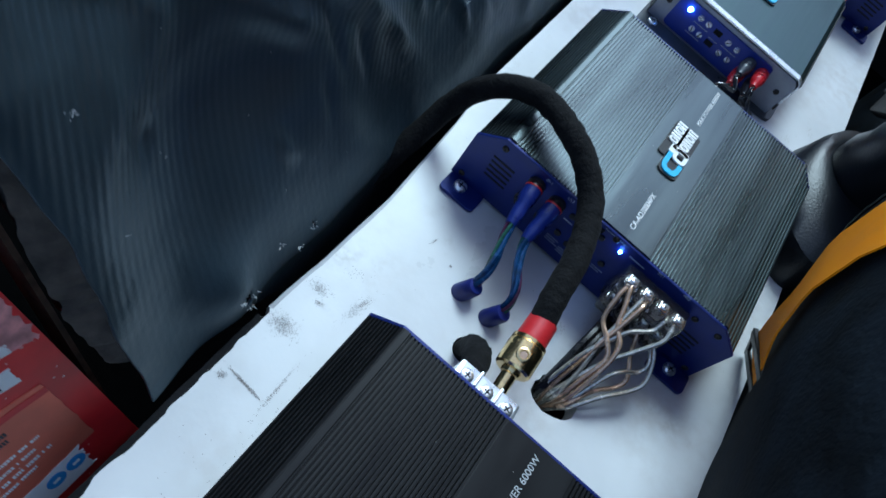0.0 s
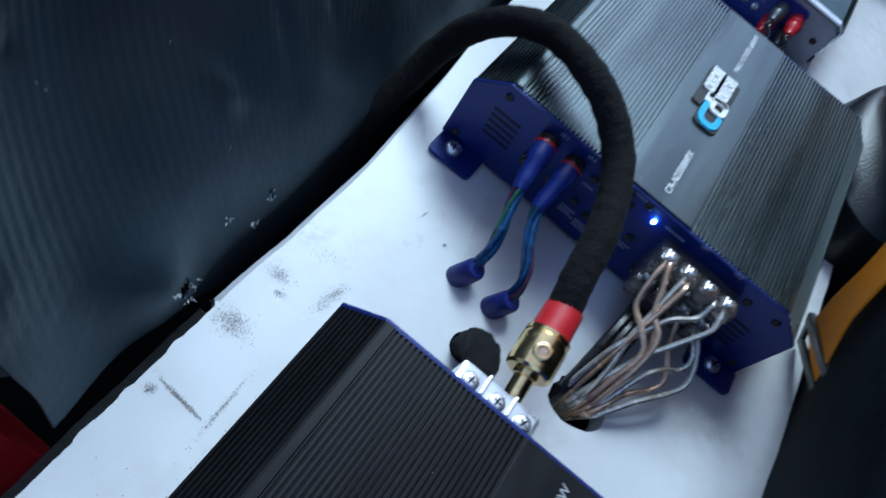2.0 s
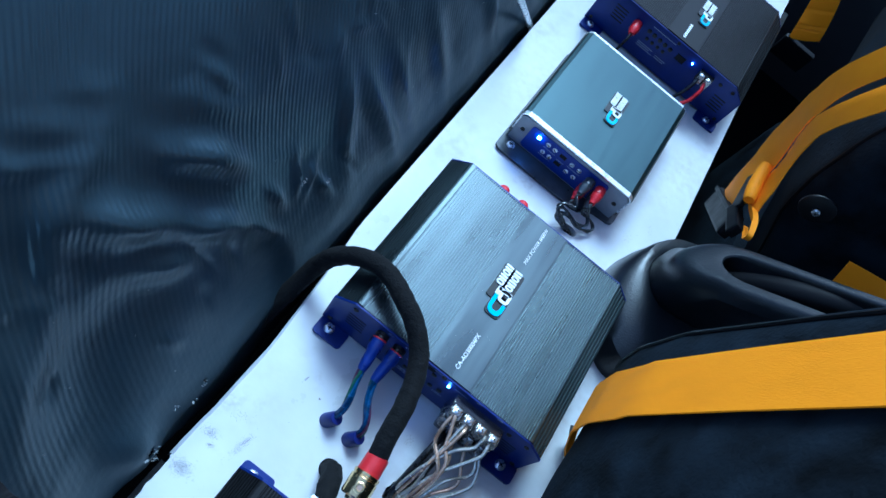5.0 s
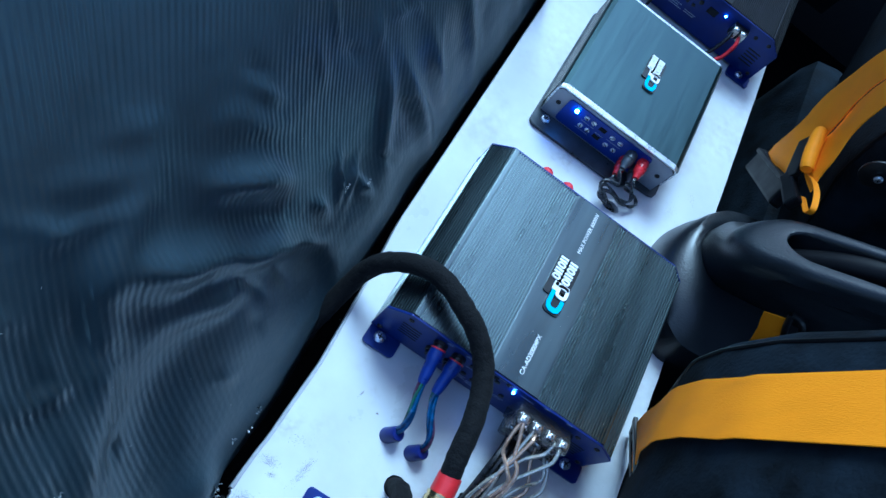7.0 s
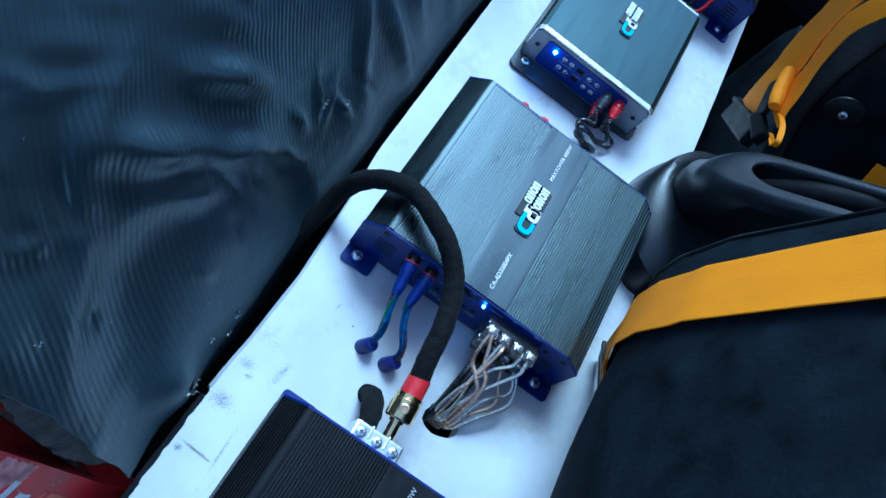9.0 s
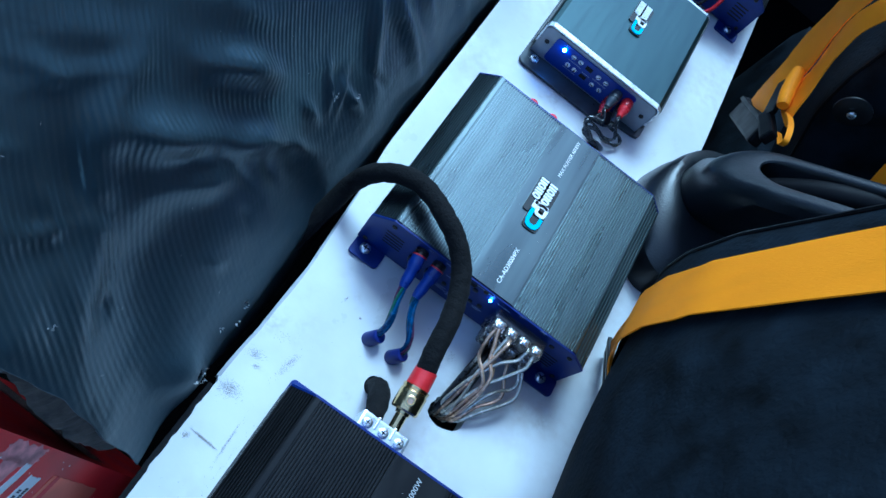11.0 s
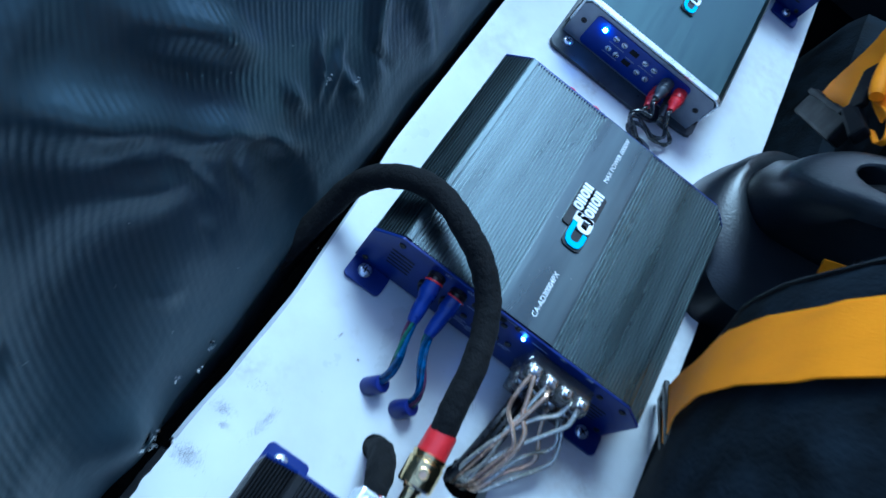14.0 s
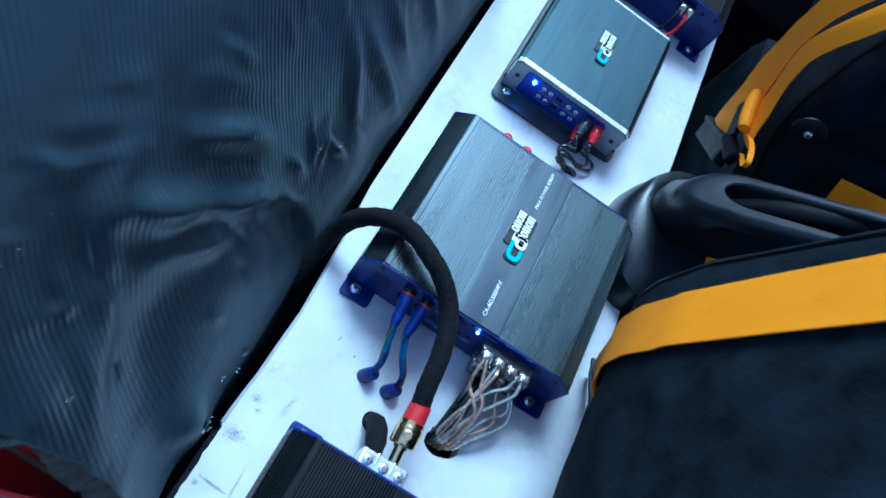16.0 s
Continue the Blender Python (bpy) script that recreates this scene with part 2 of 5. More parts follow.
def part(name, bm, material, parent=None, label="", smooth=False):
    """Links a bmesh as one mesh object under a thing or a part."""
    bmesh.ops.recalc_face_normals(bm, faces=bm.faces)
    root = parent
    while root is not None and root.parent is not None:
        root = root.parent
    if root is not None:
        bmesh.ops.translate(bm, verts=bm.verts, vec=-BASE[root])
    me = bpy.data.meshes.new(name)
    bm.to_mesh(me)
    bm.free()
    if smooth:
        me.polygons.foreach_set("use_smooth", [True] * len(me.polygons))
        me.set_sharp_from_angle(angle=radians(38))
    me.materials.append(material)
    ob = new(name, me)
    if parent is not None:
        ob.parent = parent
    return tagged(ob, label)


def basis(axis):
    z = Vector(axis).normalized()
    x = z.orthogonal().normalized()
    return Matrix((x, z.cross(x), z)).transposed()


def add_box(bm, lo, hi, bevel=0.0, m=None):
    v = bmesh.ops.create_cube(bm, size=1.0)["verts"]
    c = [(a + b) / 2 for a, b in zip(lo, hi)]
    s = [abs(b - a) for a, b in zip(lo, hi)]
    bmesh.ops.scale(bm, vec=s, verts=v)
    if bevel:
        e = list({e for q in v for e in q.link_edges})
        r = bmesh.ops.bevel(bm, geom=e, offset=bevel, segments=2, affect="EDGES", profile=0.6)
        v = list({q for f in r["faces"] for q in f.verts} | {q for q in v if q.is_valid})
    bmesh.ops.translate(bm, vec=c, verts=v)
    if m is not None:
        bmesh.ops.transform(bm, matrix=m, verts=v)
    return v


def add_turned(bm, start, axis, profile, seg=20):
    """A turned shape: profile of (distance along axis, radius)."""
    rot = basis(axis)
    rings = []
    for d, r in profile:
        ring = []
        for k in range(seg):
            a = 2 * math.pi * k / seg
            ring.append(bm.verts.new(Vector(start) + rot @ Vector((r * math.cos(a), r * math.sin(a), d))))
        rings.append(ring)
    for a, b in zip(rings[:-1], rings[1:]):
        for k in range(seg):
            bm.faces.new((a[k], a[(k + 1) % seg], b[(k + 1) % seg], b[k]))
    bm.faces.new(rings[0][::-1])
    bm.faces.new(rings[-1])
    return rings


def spline(points, steps=8):
    """A smooth line through the points."""
    p = [Vector(q) for q in points]
    p = [p[0] * 2 - p[1]] + p + [p[-1] * 2 - p[-2]]
    out = []
    for i in range(1, len(p) - 2):
        a, b, c, d = p[i - 1:i + 3]
        for k in range(steps):
            t = k / steps
            out.append(0.5 * (2 * b + (c - a) * t + (2 * a - 5 * b + 4 * c - d) * t * t + (3 * b - a - 3 * c + d) * t ** 3))
    out.append(p[-2])
    return out


def frames(line):
    tang = [(line[min(i + 1, len(line) - 1)] - line[max(i - 1, 0)]).normalized() for i in range(len(line))]
    n = tang[0].orthogonal().normalized()
    out = []
    for t in tang:
        n = (n - t * n.dot(t)).normalized()
        out.append((n, t.cross(n)))
    return out


def add_tube(bm, line, radius, seg=12, wobble=0.0):
    rings = []
    for i, (p, (u, v)) in enumerate(zip(line, frames(line))):
        r = radius(i / (len(line) - 1)) if callable(radius) else radius
        ring = []
        for k in range(seg):
            a = 2 * math.pi * k / seg
            rr = r * (1 + wobble * noise.noise((p + u * math.cos(a) * r + v * math.sin(a) * r) * 160))
            ring.append(bm.verts.new(p + (u * math.cos(a) + v * math.sin(a)) * rr))
        rings.append(ring)
    for a, b in zip(rings[:-1], rings[1:]):
        for k in range(seg):
            bm.faces.new((a[k], a[(k + 1) % seg], b[(k + 1) % seg], b[k]))
    bm.faces.new(rings[0][::-1])
    bm.faces.new(rings[-1])


def add_prism(bm, outline, lo, hi, place):
    """An outline of 2D points, drawn out from lo to hi; place(u, v, w) gives the point."""
    a = [bm.verts.new(place(u, v, lo)) for u, v in outline]
    b = [bm.verts.new(place(u, v, hi)) for u, v in outline]
    n = len(a)
    for k in range(n):
        bm.faces.new((a[k], a[(k + 1) % n], b[(k + 1) % n], b[k]))
    bm.faces.new(a[::-1])
    bm.faces.new(b)


def along_y(u, v, w):
    return Vector((u, w, v))


def upward(u, v, w):
    return Vector((u, v, w))


def round_rect(x0, y0, x1, y1, r, seg=5):
    pts = []
    for cx, cy, a0 in ((x1 - r, y1 - r, 0), (x0 + r, y1 - r, 90), (x0 + r, y0 + r, 180), (x1 - r, y0 + r, 270)):
        for k in range(seg + 1):
            a = radians(a0 + 90 * k / seg)
            pts.append((cx + r * math.cos(a), cy + r * math.sin(a)))
    return pts


def lettering(name, words, size, m, material, parent, depth=0.00012, label="", width=None):
    """Raised or printed words in the built-in font, as a mesh part."""
    cu = bpy.data.curves.new(name, "FONT")
    cu.body, cu.size, cu.extrude, cu.align_y = words, size, depth, "CENTER"
    tmp = bpy.data.objects.new(name, cu)
    scene.collection.objects.link(tmp)
    me = bpy.data.meshes.new_from_object(tmp)
    bpy.data.objects.remove(tmp)
    bpy.data.curves.remove(cu)
    bm = bmesh.new()
    bm.from_mesh(me)
    bpy.data.meshes.remove(me)
    if width:
        w = max(v.co.x for v in bm.verts) - min(v.co.x for v in bm.verts)
        bmesh.ops.scale(bm, vec=(width / w, 1, 1), verts=bm.verts)
    bmesh.ops.transform(bm, matrix=m, verts=bm.verts)
    return part(name, bm, material, parent, label)


def add_screw_head(bm, at, axis, r, h):
    add_turned(bm, at, axis, [(0, r), (h * 0.55, r), (h * 0.9, r * 0.8), (h, r * 0.45)], 18)


def screw(name, at, axis, r, h, material, parent, label=""):
    """A screw head with a cross recess."""
    bm = bmesh.new()
    add_screw_head(bm, at, axis, r, h)
    head = part(name, bm, material, parent, label, smooth=True)
    bm = bmesh.new()
    rot = basis(axis).to_4x4()
    m = Matrix.Translation(Vector(at) + Vector(axis).normalized() * h) @ rot @ Matrix.Rotation(radians(random.uniform(0, 80)), 4, "Z")
    add_box(bm, (-r * 0.5, -r * 0.1, -0.0006), (r * 0.5, r * 0.1, 0.00008), 0, m)
    add_box(bm, (-r * 0.1, -r * 0.5, -0.0006), (r * 0.1, r * 0.5, 0.00012), 0, m)
    part("recess", bm, M_HOLE, head)
    return head

# ---- the white board ----


def board_lip(y):
    """Outer edge of the board's lower layer."""
    base = float(np.interp(y, [-0.70, -0.34, -0.1795, -0.1785, -0.12, -0.05, 0.05, 0.11, 0.25, 0.5, 1.05],
                           [-0.033, -0.0335, -0.0340, -0.0375, -0.0345, -0.033, -0.039, -0.045, -0.046, -0.048, -0.052]))
    rough = 0.0005 * noise.noise((y * 30, 3.1, 0)) + 0.0004 * noise.noise((y * 210, 1.3, 0))
    return base + (rough if y < -0.12 else 0.25 * rough)


def board_left(y):
    """Edge of the painted top, chipped back from the lip beside the second amplifier."""
    back = float(np.interp(y, [-0.1790, -0.1780, -0.06, 0.05, 0.10], [0.0, 0.0036, 0.0028, 0.0014, 0.0]))
    return board_lip(y) + back * (1 + 0.25 * noise.noise((y * 60, 4.4, 0)))


def board_right(y):
    return 0.2795 - 0.030 * y + 0.0008 * noise.noise((y * 40, 9.0, 0))


def build_board():
    board = thing("amplifier_board", (0.11, 0.2, -0.018), "white painted wooden board, scuffed, chipped along one edge", "board")
    bm = bmesh.new()
    ys = np.concatenate([np.linspace(-0.62, -0.10, 330), np.linspace(-0.097, 1.05, 70)])
    outer = [(board_left(y), y) for y in ys] + [(board_right(y), y) for y in ys[::-1]]
    holes = []

    def ring(cx, cy, rx, ry, rough=0.06, n=22):
        return [(cx + rx * math.cos(a) * (1 + rough * noise.noise((math.cos(a) * 2, math.sin(a) * 2, cx * 90))),
                 cy + ry * math.sin(a) * (1 + rough * noise.noise((math.cos(a) * 2, math.sin(a) * 2, cx * 70))))
                for a in [2 * math.pi * k / n for k in range(n)]]

    holes.append(ring(0.152, -0.088, 0.019, 0.015, 0.2))
    holes.append(ring(0.0545, -0.0725, 0.0055, 0.0055))
    holes.append(ring(0.0815, -0.074, 0.0055, 0.0055))
    holes.append(ring(0.144, 0.287, 0.0125, 0.0062, 0.2))
    holes.append(ring(0.0815, -0.107, 0.010, 0.010))
    edges = []
    for loop in [outer] + holes:
        vs = [bm.verts.new((x, y, 0)) for x, y in loop]
        edges += [bm.edges.new((vs[k], vs[(k + 1) % len(vs)])) for k in range(len(vs))]
    bmesh.ops.triangle_fill(bm, edges=edges, use_beauty=True)
    faces = list(bm.faces)
    r = bmesh.ops.extrude_face_region(bm, geom=faces)
    bmesh.ops.translate(bm, vec=(0, 0, -0.018), verts=[g for g in r["geom"] if isinstance(g, bmesh.types.BMVert)])
    part("panel", bm, M_BOARD, board, "white painted panel")
    # lower layer of the edge, showing beside the chipped top
    bm = bmesh.new()
    ys = np.linspace(-0.1775, 0.10, 90)
    add_prism(bm, [(board_lip(y), y) for y in ys] + [(board_left(y) + 0.004, y) for y in ys[::-1]], -0.016, -0.0032, upward)
    part("edge_lip", bm, M_LIP, board, "greyish lower layer of the board edge")
    # frayed fibre core that shows where the paint has broken away
    bm = bmesh.new()
    ys = np.linspace(-0.60, -0.186, 120)
    edge = [(board_left(y) - 0.0045 - 0.0010 * (0.5 + 0.5 * noise.noise((y * 25, 7, 0))), y) for y in ys]
    inner = [(board_left(y) + 0.0035, y) for y in ys[::-1]]
    add_prism(bm, edge + inner, -0.016, -0.0025, upward)
    part("edge_lining", bm, M_EDGE, board, "dark torn lining along the board edge")
    # torn flakes of paint skin on the edge
    for y0, ln, out in ((-0.208, 0.010, 0.0008), (-0.262, 0.012, 0.0010), (-0.312, 0.026, 0.0035), (-0.238, 0.008, 0.0008)):
        bm = bmesh.new()
        pts = []
        n = 12
        for k in range(n + 1):
            y = y0 - ln / 2 + ln * k / n
            pts.append((board_left(y) + 0.001, y))
        for k in range(n, -1, -1):
            y = y0 - ln / 2 + ln * k / n
            s = math.sin(math.pi * k / n)
            pts.append((board_left(y) - out * s * (0.6 + 0.5 * abs(noise.noise((y * 200, 5, 0)))) - 0.0004, y))
        add_prism(bm, pts, -0.0016, -0.0004, upward)
        part("paint_flake", bm, M_BOARD, board)

    def flecks(name, spots, material, height):
        bm = bmesh.new()
        for cx, cy, wx, wy, turn, n, size in spots:
            ca, sa = math.cos(radians(turn)), math.sin(radians(turn))
            for _ in range(n):
                u, v = random.gauss(0, 0.42) * wx, random.gauss(0, 0.42) * wy
                x, y = cx + u * ca - v * sa, cy + u * sa + v * ca
                k = random.randint(5, 7)
                r = size * random.uniform(0.35, 1.2)
                st, an = random.uniform(0.5, 1.5), random.uniform(0, 6)
                vs = []
                for i in range(k):
                    a = 2 * math.pi * i / k
                    q = r * random.uniform(0.6, 1.2)
                    du, dv = q * math.cos(a) * st, q * math.sin(a) / st
                    vs.append(bm.verts.new((x + du * math.cos(an) - dv * math.sin(an), y + du * math.sin(an) + dv * math.cos(an), height + random.uniform(0, 2e-5))))
                bm.faces.new(vs)
        tagged(part(name, bm, material, board), kind="stuff")

    flecks("scuff", [(-0.022, -0.182, 0.012, 0.008, 0, 800, 0.00026), (-0.022, -0.145, 0.009, 0.005, 0, 300, 0.00026), (-0.015, -0.154, 0.004, 0.003, 0, 90, 0.00026)], M_SCUFF, 0.00012)
    flecks("scuff", [(0.0065, -0.137, 0.0045, 0.016, -12, 330, 0.00026), (-0.009, -0.118, 0.012, 0.006, 20, 40, 0.0003)], M_SCUFF, 0.00016)
    flecks("scratch", [(-0.013, -0.226, 0.015, 0.0012, -5, 520, 0.00028), (-0.027, -0.231, 0.003, 0.003, 0, 160, 0.00026), (0.004, -0.218, 0.0016, 0.024, 3, 240, 0.00026)], M_SCUFF, 0.0002)
    flecks("scratch", [(0.012, -0.235, 0.002, 0.06, -2, 40, 0.0003), (0.0, -0.30, 0.02, 0.07, 10, 30, 0.0003)], M_SCUFF, 0.00024)
    flecks("specks", [(0.10, 0.0, 0.20, 0.22, 0, 90, 0.00028), (0.22, 0.35, 0.08, 0.3, 0, 60, 0.0004)], M_SCUFF, 0.00028)
    flecks("scuff", [(0.035, -0.0625, 0.0009, 0.0009, 0, 14, 0.0008), (0.014, -0.055, 0.0008, 0.004, -15, 22, 0.0005)], M_SCUFF, 0.00032)
    flecks("smudge", [(0.128, -0.040, 0.005, 0.007, 0, 60, 0.0005), (0.232, 0.372, 0.006, 0.020, 30, 50, 0.0005), (0.214, 0.335, 0.008, 0.010, 0, 40, 0.0005), (0.205, 0.250, 0.012, 0.008, 20, 60, 0.0005), (0.222, 0.300, 0.010, 0.006, 0, 40, 0.0004)], M_SMUDGE, 0.00036)
    return board


build_board()

# ---- amplifiers ----
TOP, SHOULDER = 0.0715, 0.054
XL, XR = -0.0135, 0.2305


def case_outline():
    """Cross-section of the finned case, from the lower left round to the lower right."""
    pts = [(XL, 0.002), (XL, 0.014)]
    for k in range(6):
        z = 0.016 + k * 0.0062
        pts += [(XL, z), (XL + 0.0022, z + 0.0007), (XL + 0.0022, z + 0.0026), (XL, z + 0.0033)]
    pts += [(XL, SHOULDER)]
    ux, uz = 0.0205, TOP - SHOULDER
    ln = math.hypot(ux, uz)
    nx, nz = -uz / ln, ux / ln
    for k in range(9):
        a, b = 0.06 + k * 0.1, 0.06 + k * 0.1 + 0.055
        for t, d in ((a, 0), (a + 0.008, 0.0024), (b - 0.008, 0.0024), (b, 0)):
            pts.append((XL + ux * t - nx * d, SHOULDER + uz * t - nz * d))
    x0, x1 = XL + ux, XR - ux
    pts.append((x0, TOP))
    x = x0 + 0.006
    pts += [(x0 + 0.0012, TOP + 0.0006), (x0 + 0.0048, TOP + 0.0006), (x0 + 0.0054, TOP)]
    while x < 0.0848:
        pts += [(x, TOP), (x + 0.00015, TOP - 0.0026), (x + 0.00115, TOP - 0.0026), (x + 0.0013, TOP)]
        x += 0.00272
    pts += [(0.0865, TOP), (0.087, TOP + 0.0003), (0.1365, TOP + 0.0003), (0.137, TOP)]
    x = 0.1385
    while x < x1 - 0.003:
        pts += [(x, TOP), (x + 0.00015, TOP - 0.0026), (x + 0.00115, TOP - 0.0026), (x + 0.0013, TOP)]
        x += 0.00272
    pts.append((x1, TOP))
    for k in range(4):
        a, b = 0.1 + k * 0.22, 0.1 + k * 0.22 + 0.12
        for t, d in ((a, 0), (a + 0.01, 0.0024), (b - 0.01, 0.0024), (b, 0)):
            pts.append((x1 + ux * t - (-nx) * d, TOP - uz * t - nz * d))
    pts += [(XR, SHOULDER), (XR, 0.002)]
    return pts


def plate_outline(grow=0.0008):
    ux = 0.0205
    g = grow
    return [(XL - g, 0.0035), (XL - g, SHOULDER + g * 0.5), (XL + ux - g * 0.5, TOP - 0.0012), (XR - ux + g * 0.5, TOP - 0.0012), (XR + g, SHOULDER + g * 0.5), (XR + g, 0.0035)]


def ear(parent, xa, xb, y0, y1, name="mounting_ear"):
    bm = bmesh.new()
    add_prism(bm, round_rect(xa, y0, xb, y1, 0.004), 0.0006, 0.0036, upward)
    part(name, bm, M_BLUE, parent, smooth=False)


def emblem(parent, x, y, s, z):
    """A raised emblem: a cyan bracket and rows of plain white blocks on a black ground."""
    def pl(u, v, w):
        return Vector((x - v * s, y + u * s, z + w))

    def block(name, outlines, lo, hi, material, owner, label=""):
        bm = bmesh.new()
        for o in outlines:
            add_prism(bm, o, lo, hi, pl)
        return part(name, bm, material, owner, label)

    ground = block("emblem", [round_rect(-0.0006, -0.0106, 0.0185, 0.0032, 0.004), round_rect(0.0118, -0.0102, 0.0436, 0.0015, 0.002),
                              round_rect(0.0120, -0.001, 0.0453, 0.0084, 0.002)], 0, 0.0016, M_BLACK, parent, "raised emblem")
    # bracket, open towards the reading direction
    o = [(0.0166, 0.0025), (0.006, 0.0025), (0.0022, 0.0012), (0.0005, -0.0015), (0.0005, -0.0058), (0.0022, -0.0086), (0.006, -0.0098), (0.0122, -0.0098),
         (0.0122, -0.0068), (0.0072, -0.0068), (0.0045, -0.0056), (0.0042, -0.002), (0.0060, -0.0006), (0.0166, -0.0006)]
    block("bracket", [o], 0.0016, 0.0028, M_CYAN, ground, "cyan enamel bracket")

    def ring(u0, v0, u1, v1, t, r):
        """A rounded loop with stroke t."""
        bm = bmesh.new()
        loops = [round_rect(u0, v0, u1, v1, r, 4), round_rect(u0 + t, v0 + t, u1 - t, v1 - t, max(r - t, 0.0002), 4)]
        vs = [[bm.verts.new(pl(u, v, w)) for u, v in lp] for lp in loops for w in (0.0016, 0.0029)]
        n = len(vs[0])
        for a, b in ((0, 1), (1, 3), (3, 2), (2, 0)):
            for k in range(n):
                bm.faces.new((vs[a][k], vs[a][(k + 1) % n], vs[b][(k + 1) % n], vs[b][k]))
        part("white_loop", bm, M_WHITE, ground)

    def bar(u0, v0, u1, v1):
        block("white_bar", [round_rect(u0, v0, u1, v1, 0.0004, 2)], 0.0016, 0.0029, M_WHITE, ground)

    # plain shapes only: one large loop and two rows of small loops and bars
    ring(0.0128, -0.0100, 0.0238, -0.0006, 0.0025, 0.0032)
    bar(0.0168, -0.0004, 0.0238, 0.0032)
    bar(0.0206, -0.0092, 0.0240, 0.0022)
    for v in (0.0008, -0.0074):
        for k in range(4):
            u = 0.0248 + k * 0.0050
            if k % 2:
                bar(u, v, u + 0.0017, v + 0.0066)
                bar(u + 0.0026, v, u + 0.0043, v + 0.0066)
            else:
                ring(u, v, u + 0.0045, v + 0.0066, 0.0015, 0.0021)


def bars(parent, rows, y, material=M_MARK, name="marking"):
    """Small print as plain bars on a plate that faces -y: rows of (x0, x1, z, height)."""
    bm = bmesh.new()
    for x0, x1, z, h in rows:
        add_box(bm, (x0, y - 0.00015, z), (x1, y + 0.0003, z + h))
    tagged(part(name, bm, material, parent), kind="stuff")


def vent(parent, x, z, y, n=5, ln=0.020, pitch=0.0052, drop=0.0004):
    for k in range(n):
        bm = bmesh.new()
        add_prism(bm, round_rect(x + k * drop, z - k * pitch, x + k * drop + ln, z - k * pitch + 0.0019, 0.0009, 3), y - 0.0002, y + 0.0004, along_y)
        part("vent_slot", bm, M_HOLE, parent)


FY = 0.004      # outer face of the front plate
RY = 0.2165     # outer face of the rear plate


def big_case(name, label, dark=False):
    amp = thing(name, (0.1085, 0.11, 0.0), label, "amplifier", "amplifiers on the board")
    bm = bmesh.new()
    add_prism(bm, case_outline(), FY + 0.0025, RY - 0.0025, along_y)
    part("case", bm, M_ALU_DARK if dark else M_ALU, amp, "black finned aluminium case" if dark else "brushed dark grey finned aluminium case")
    for nm, a, b in (("front_plate", FY, FY + 0.0025), ("rear_plate", RY - 0.0025, RY)):
        bm = bmesh.new()
        add_prism(bm, plate_outline(0.0006 if nm == "front_plate" else 0.0001), a, b, along_y)
        e = [e for e in bm.edges]
        bmesh.ops.bevel(bm, geom=e, offset=0.0004, segments=1, affect="EDGES")
        part(nm, bm, M_BLUE, amp, "blue anodised end plate")
    ear(amp, XL + 0.0005, XL + 0.0335, -0.0145, FY + 0.002)
    ear(amp, XR - 0.0335, XR + 0.0025, -0.0145, FY + 0.002)
    ear(amp, XL + 0.0005, XL + 0.0335, RY - 0.002, RY + 0.0165)
    ear(amp, XR - 0.0335, XR + 0.0025, RY - 0.002, RY + 0.0165)
    for x in (0.0, 0.215):
        screw("mounting_bolt", (x, RY + 0.0070, 0.0036), (0, 0, 1), 0.0056, 0.0034, M_ZINC, amp, "zinc cross-head bolt")
        screw("mounting_bolt", (x, -0.003, 0.0036), (0, 0, 1), 0.0056, 0.0034, M_ZINC, amp, "zinc cross-head bolt")
    for x, z in ((0.0095, 0.062), (-0.006, 0.010), (0.111, 0.0665), (0.212, 0.060), (0.192, 0.058), (0.223, 0.010)):
        screw("plate_screw", (x, FY, z), (0, -1, 0), 0.0027, 0.0014, M_BLACKSCREW, amp)
    return amp


def dust(amp, x0, x1, y0, y1, z, n):
    """Pale specks of dust lying on a flat top."""
    bm = bmesh.new()
    for _ in range(n):
        x, y, r = random.uniform(x0, x1), random.uniform(y0, y1), random.uniform(0.0001, 0.00026)
        a = random.uniform(0, 6)
        bm.faces.new([bm.verts.new((x + r * math.cos(a + k * 1.25) * (1 + 0.5 * (k % 2)), y + r * math.sin(a + k * 1.25), z)) for k in range(5)])
    tagged(part("dust", bm, M_FLUFF, amp, "pale specks of dust"), kind="stuff")


def led(parent, at, r=0.0014):
    bm = bmesh.new()
    bmesh.ops.create_uvsphere(bm, u_segments=12, v_segments=8, radius=r, matrix=Matrix.Translation(at))
    part("indicator_light", bm, M_LED, parent, "lit blue indicator", smooth=True)


def knob(parent, x, z, y=FY, r=0.0028):
    bm = bmesh.new()
    add_turned(bm, (x, y, z), (0, -1, 0), [(0, r), (0.0012, r), (0.0016, r * 0.7)], 14)
    part("control_knob", bm, M_BLACK, parent, smooth=True)


def socket(parent, x, z, y=FY):
    bm = bmesh.new()
    add_turned(bm, (x, y, z), (0, -1, 0), [(0, 0.0068), (0.003, 0.0068), (0.0034, 0.0055), (0.006, 0.0052)], 18)
    return part("signal_socket", bm, M_BLACK, parent, smooth=True)


TURN_TEXT = Matrix.Rotation(radians(90), 4, "Z")
FRONT_TEXT = Matrix.Rotation(radians(90), 4, "X")


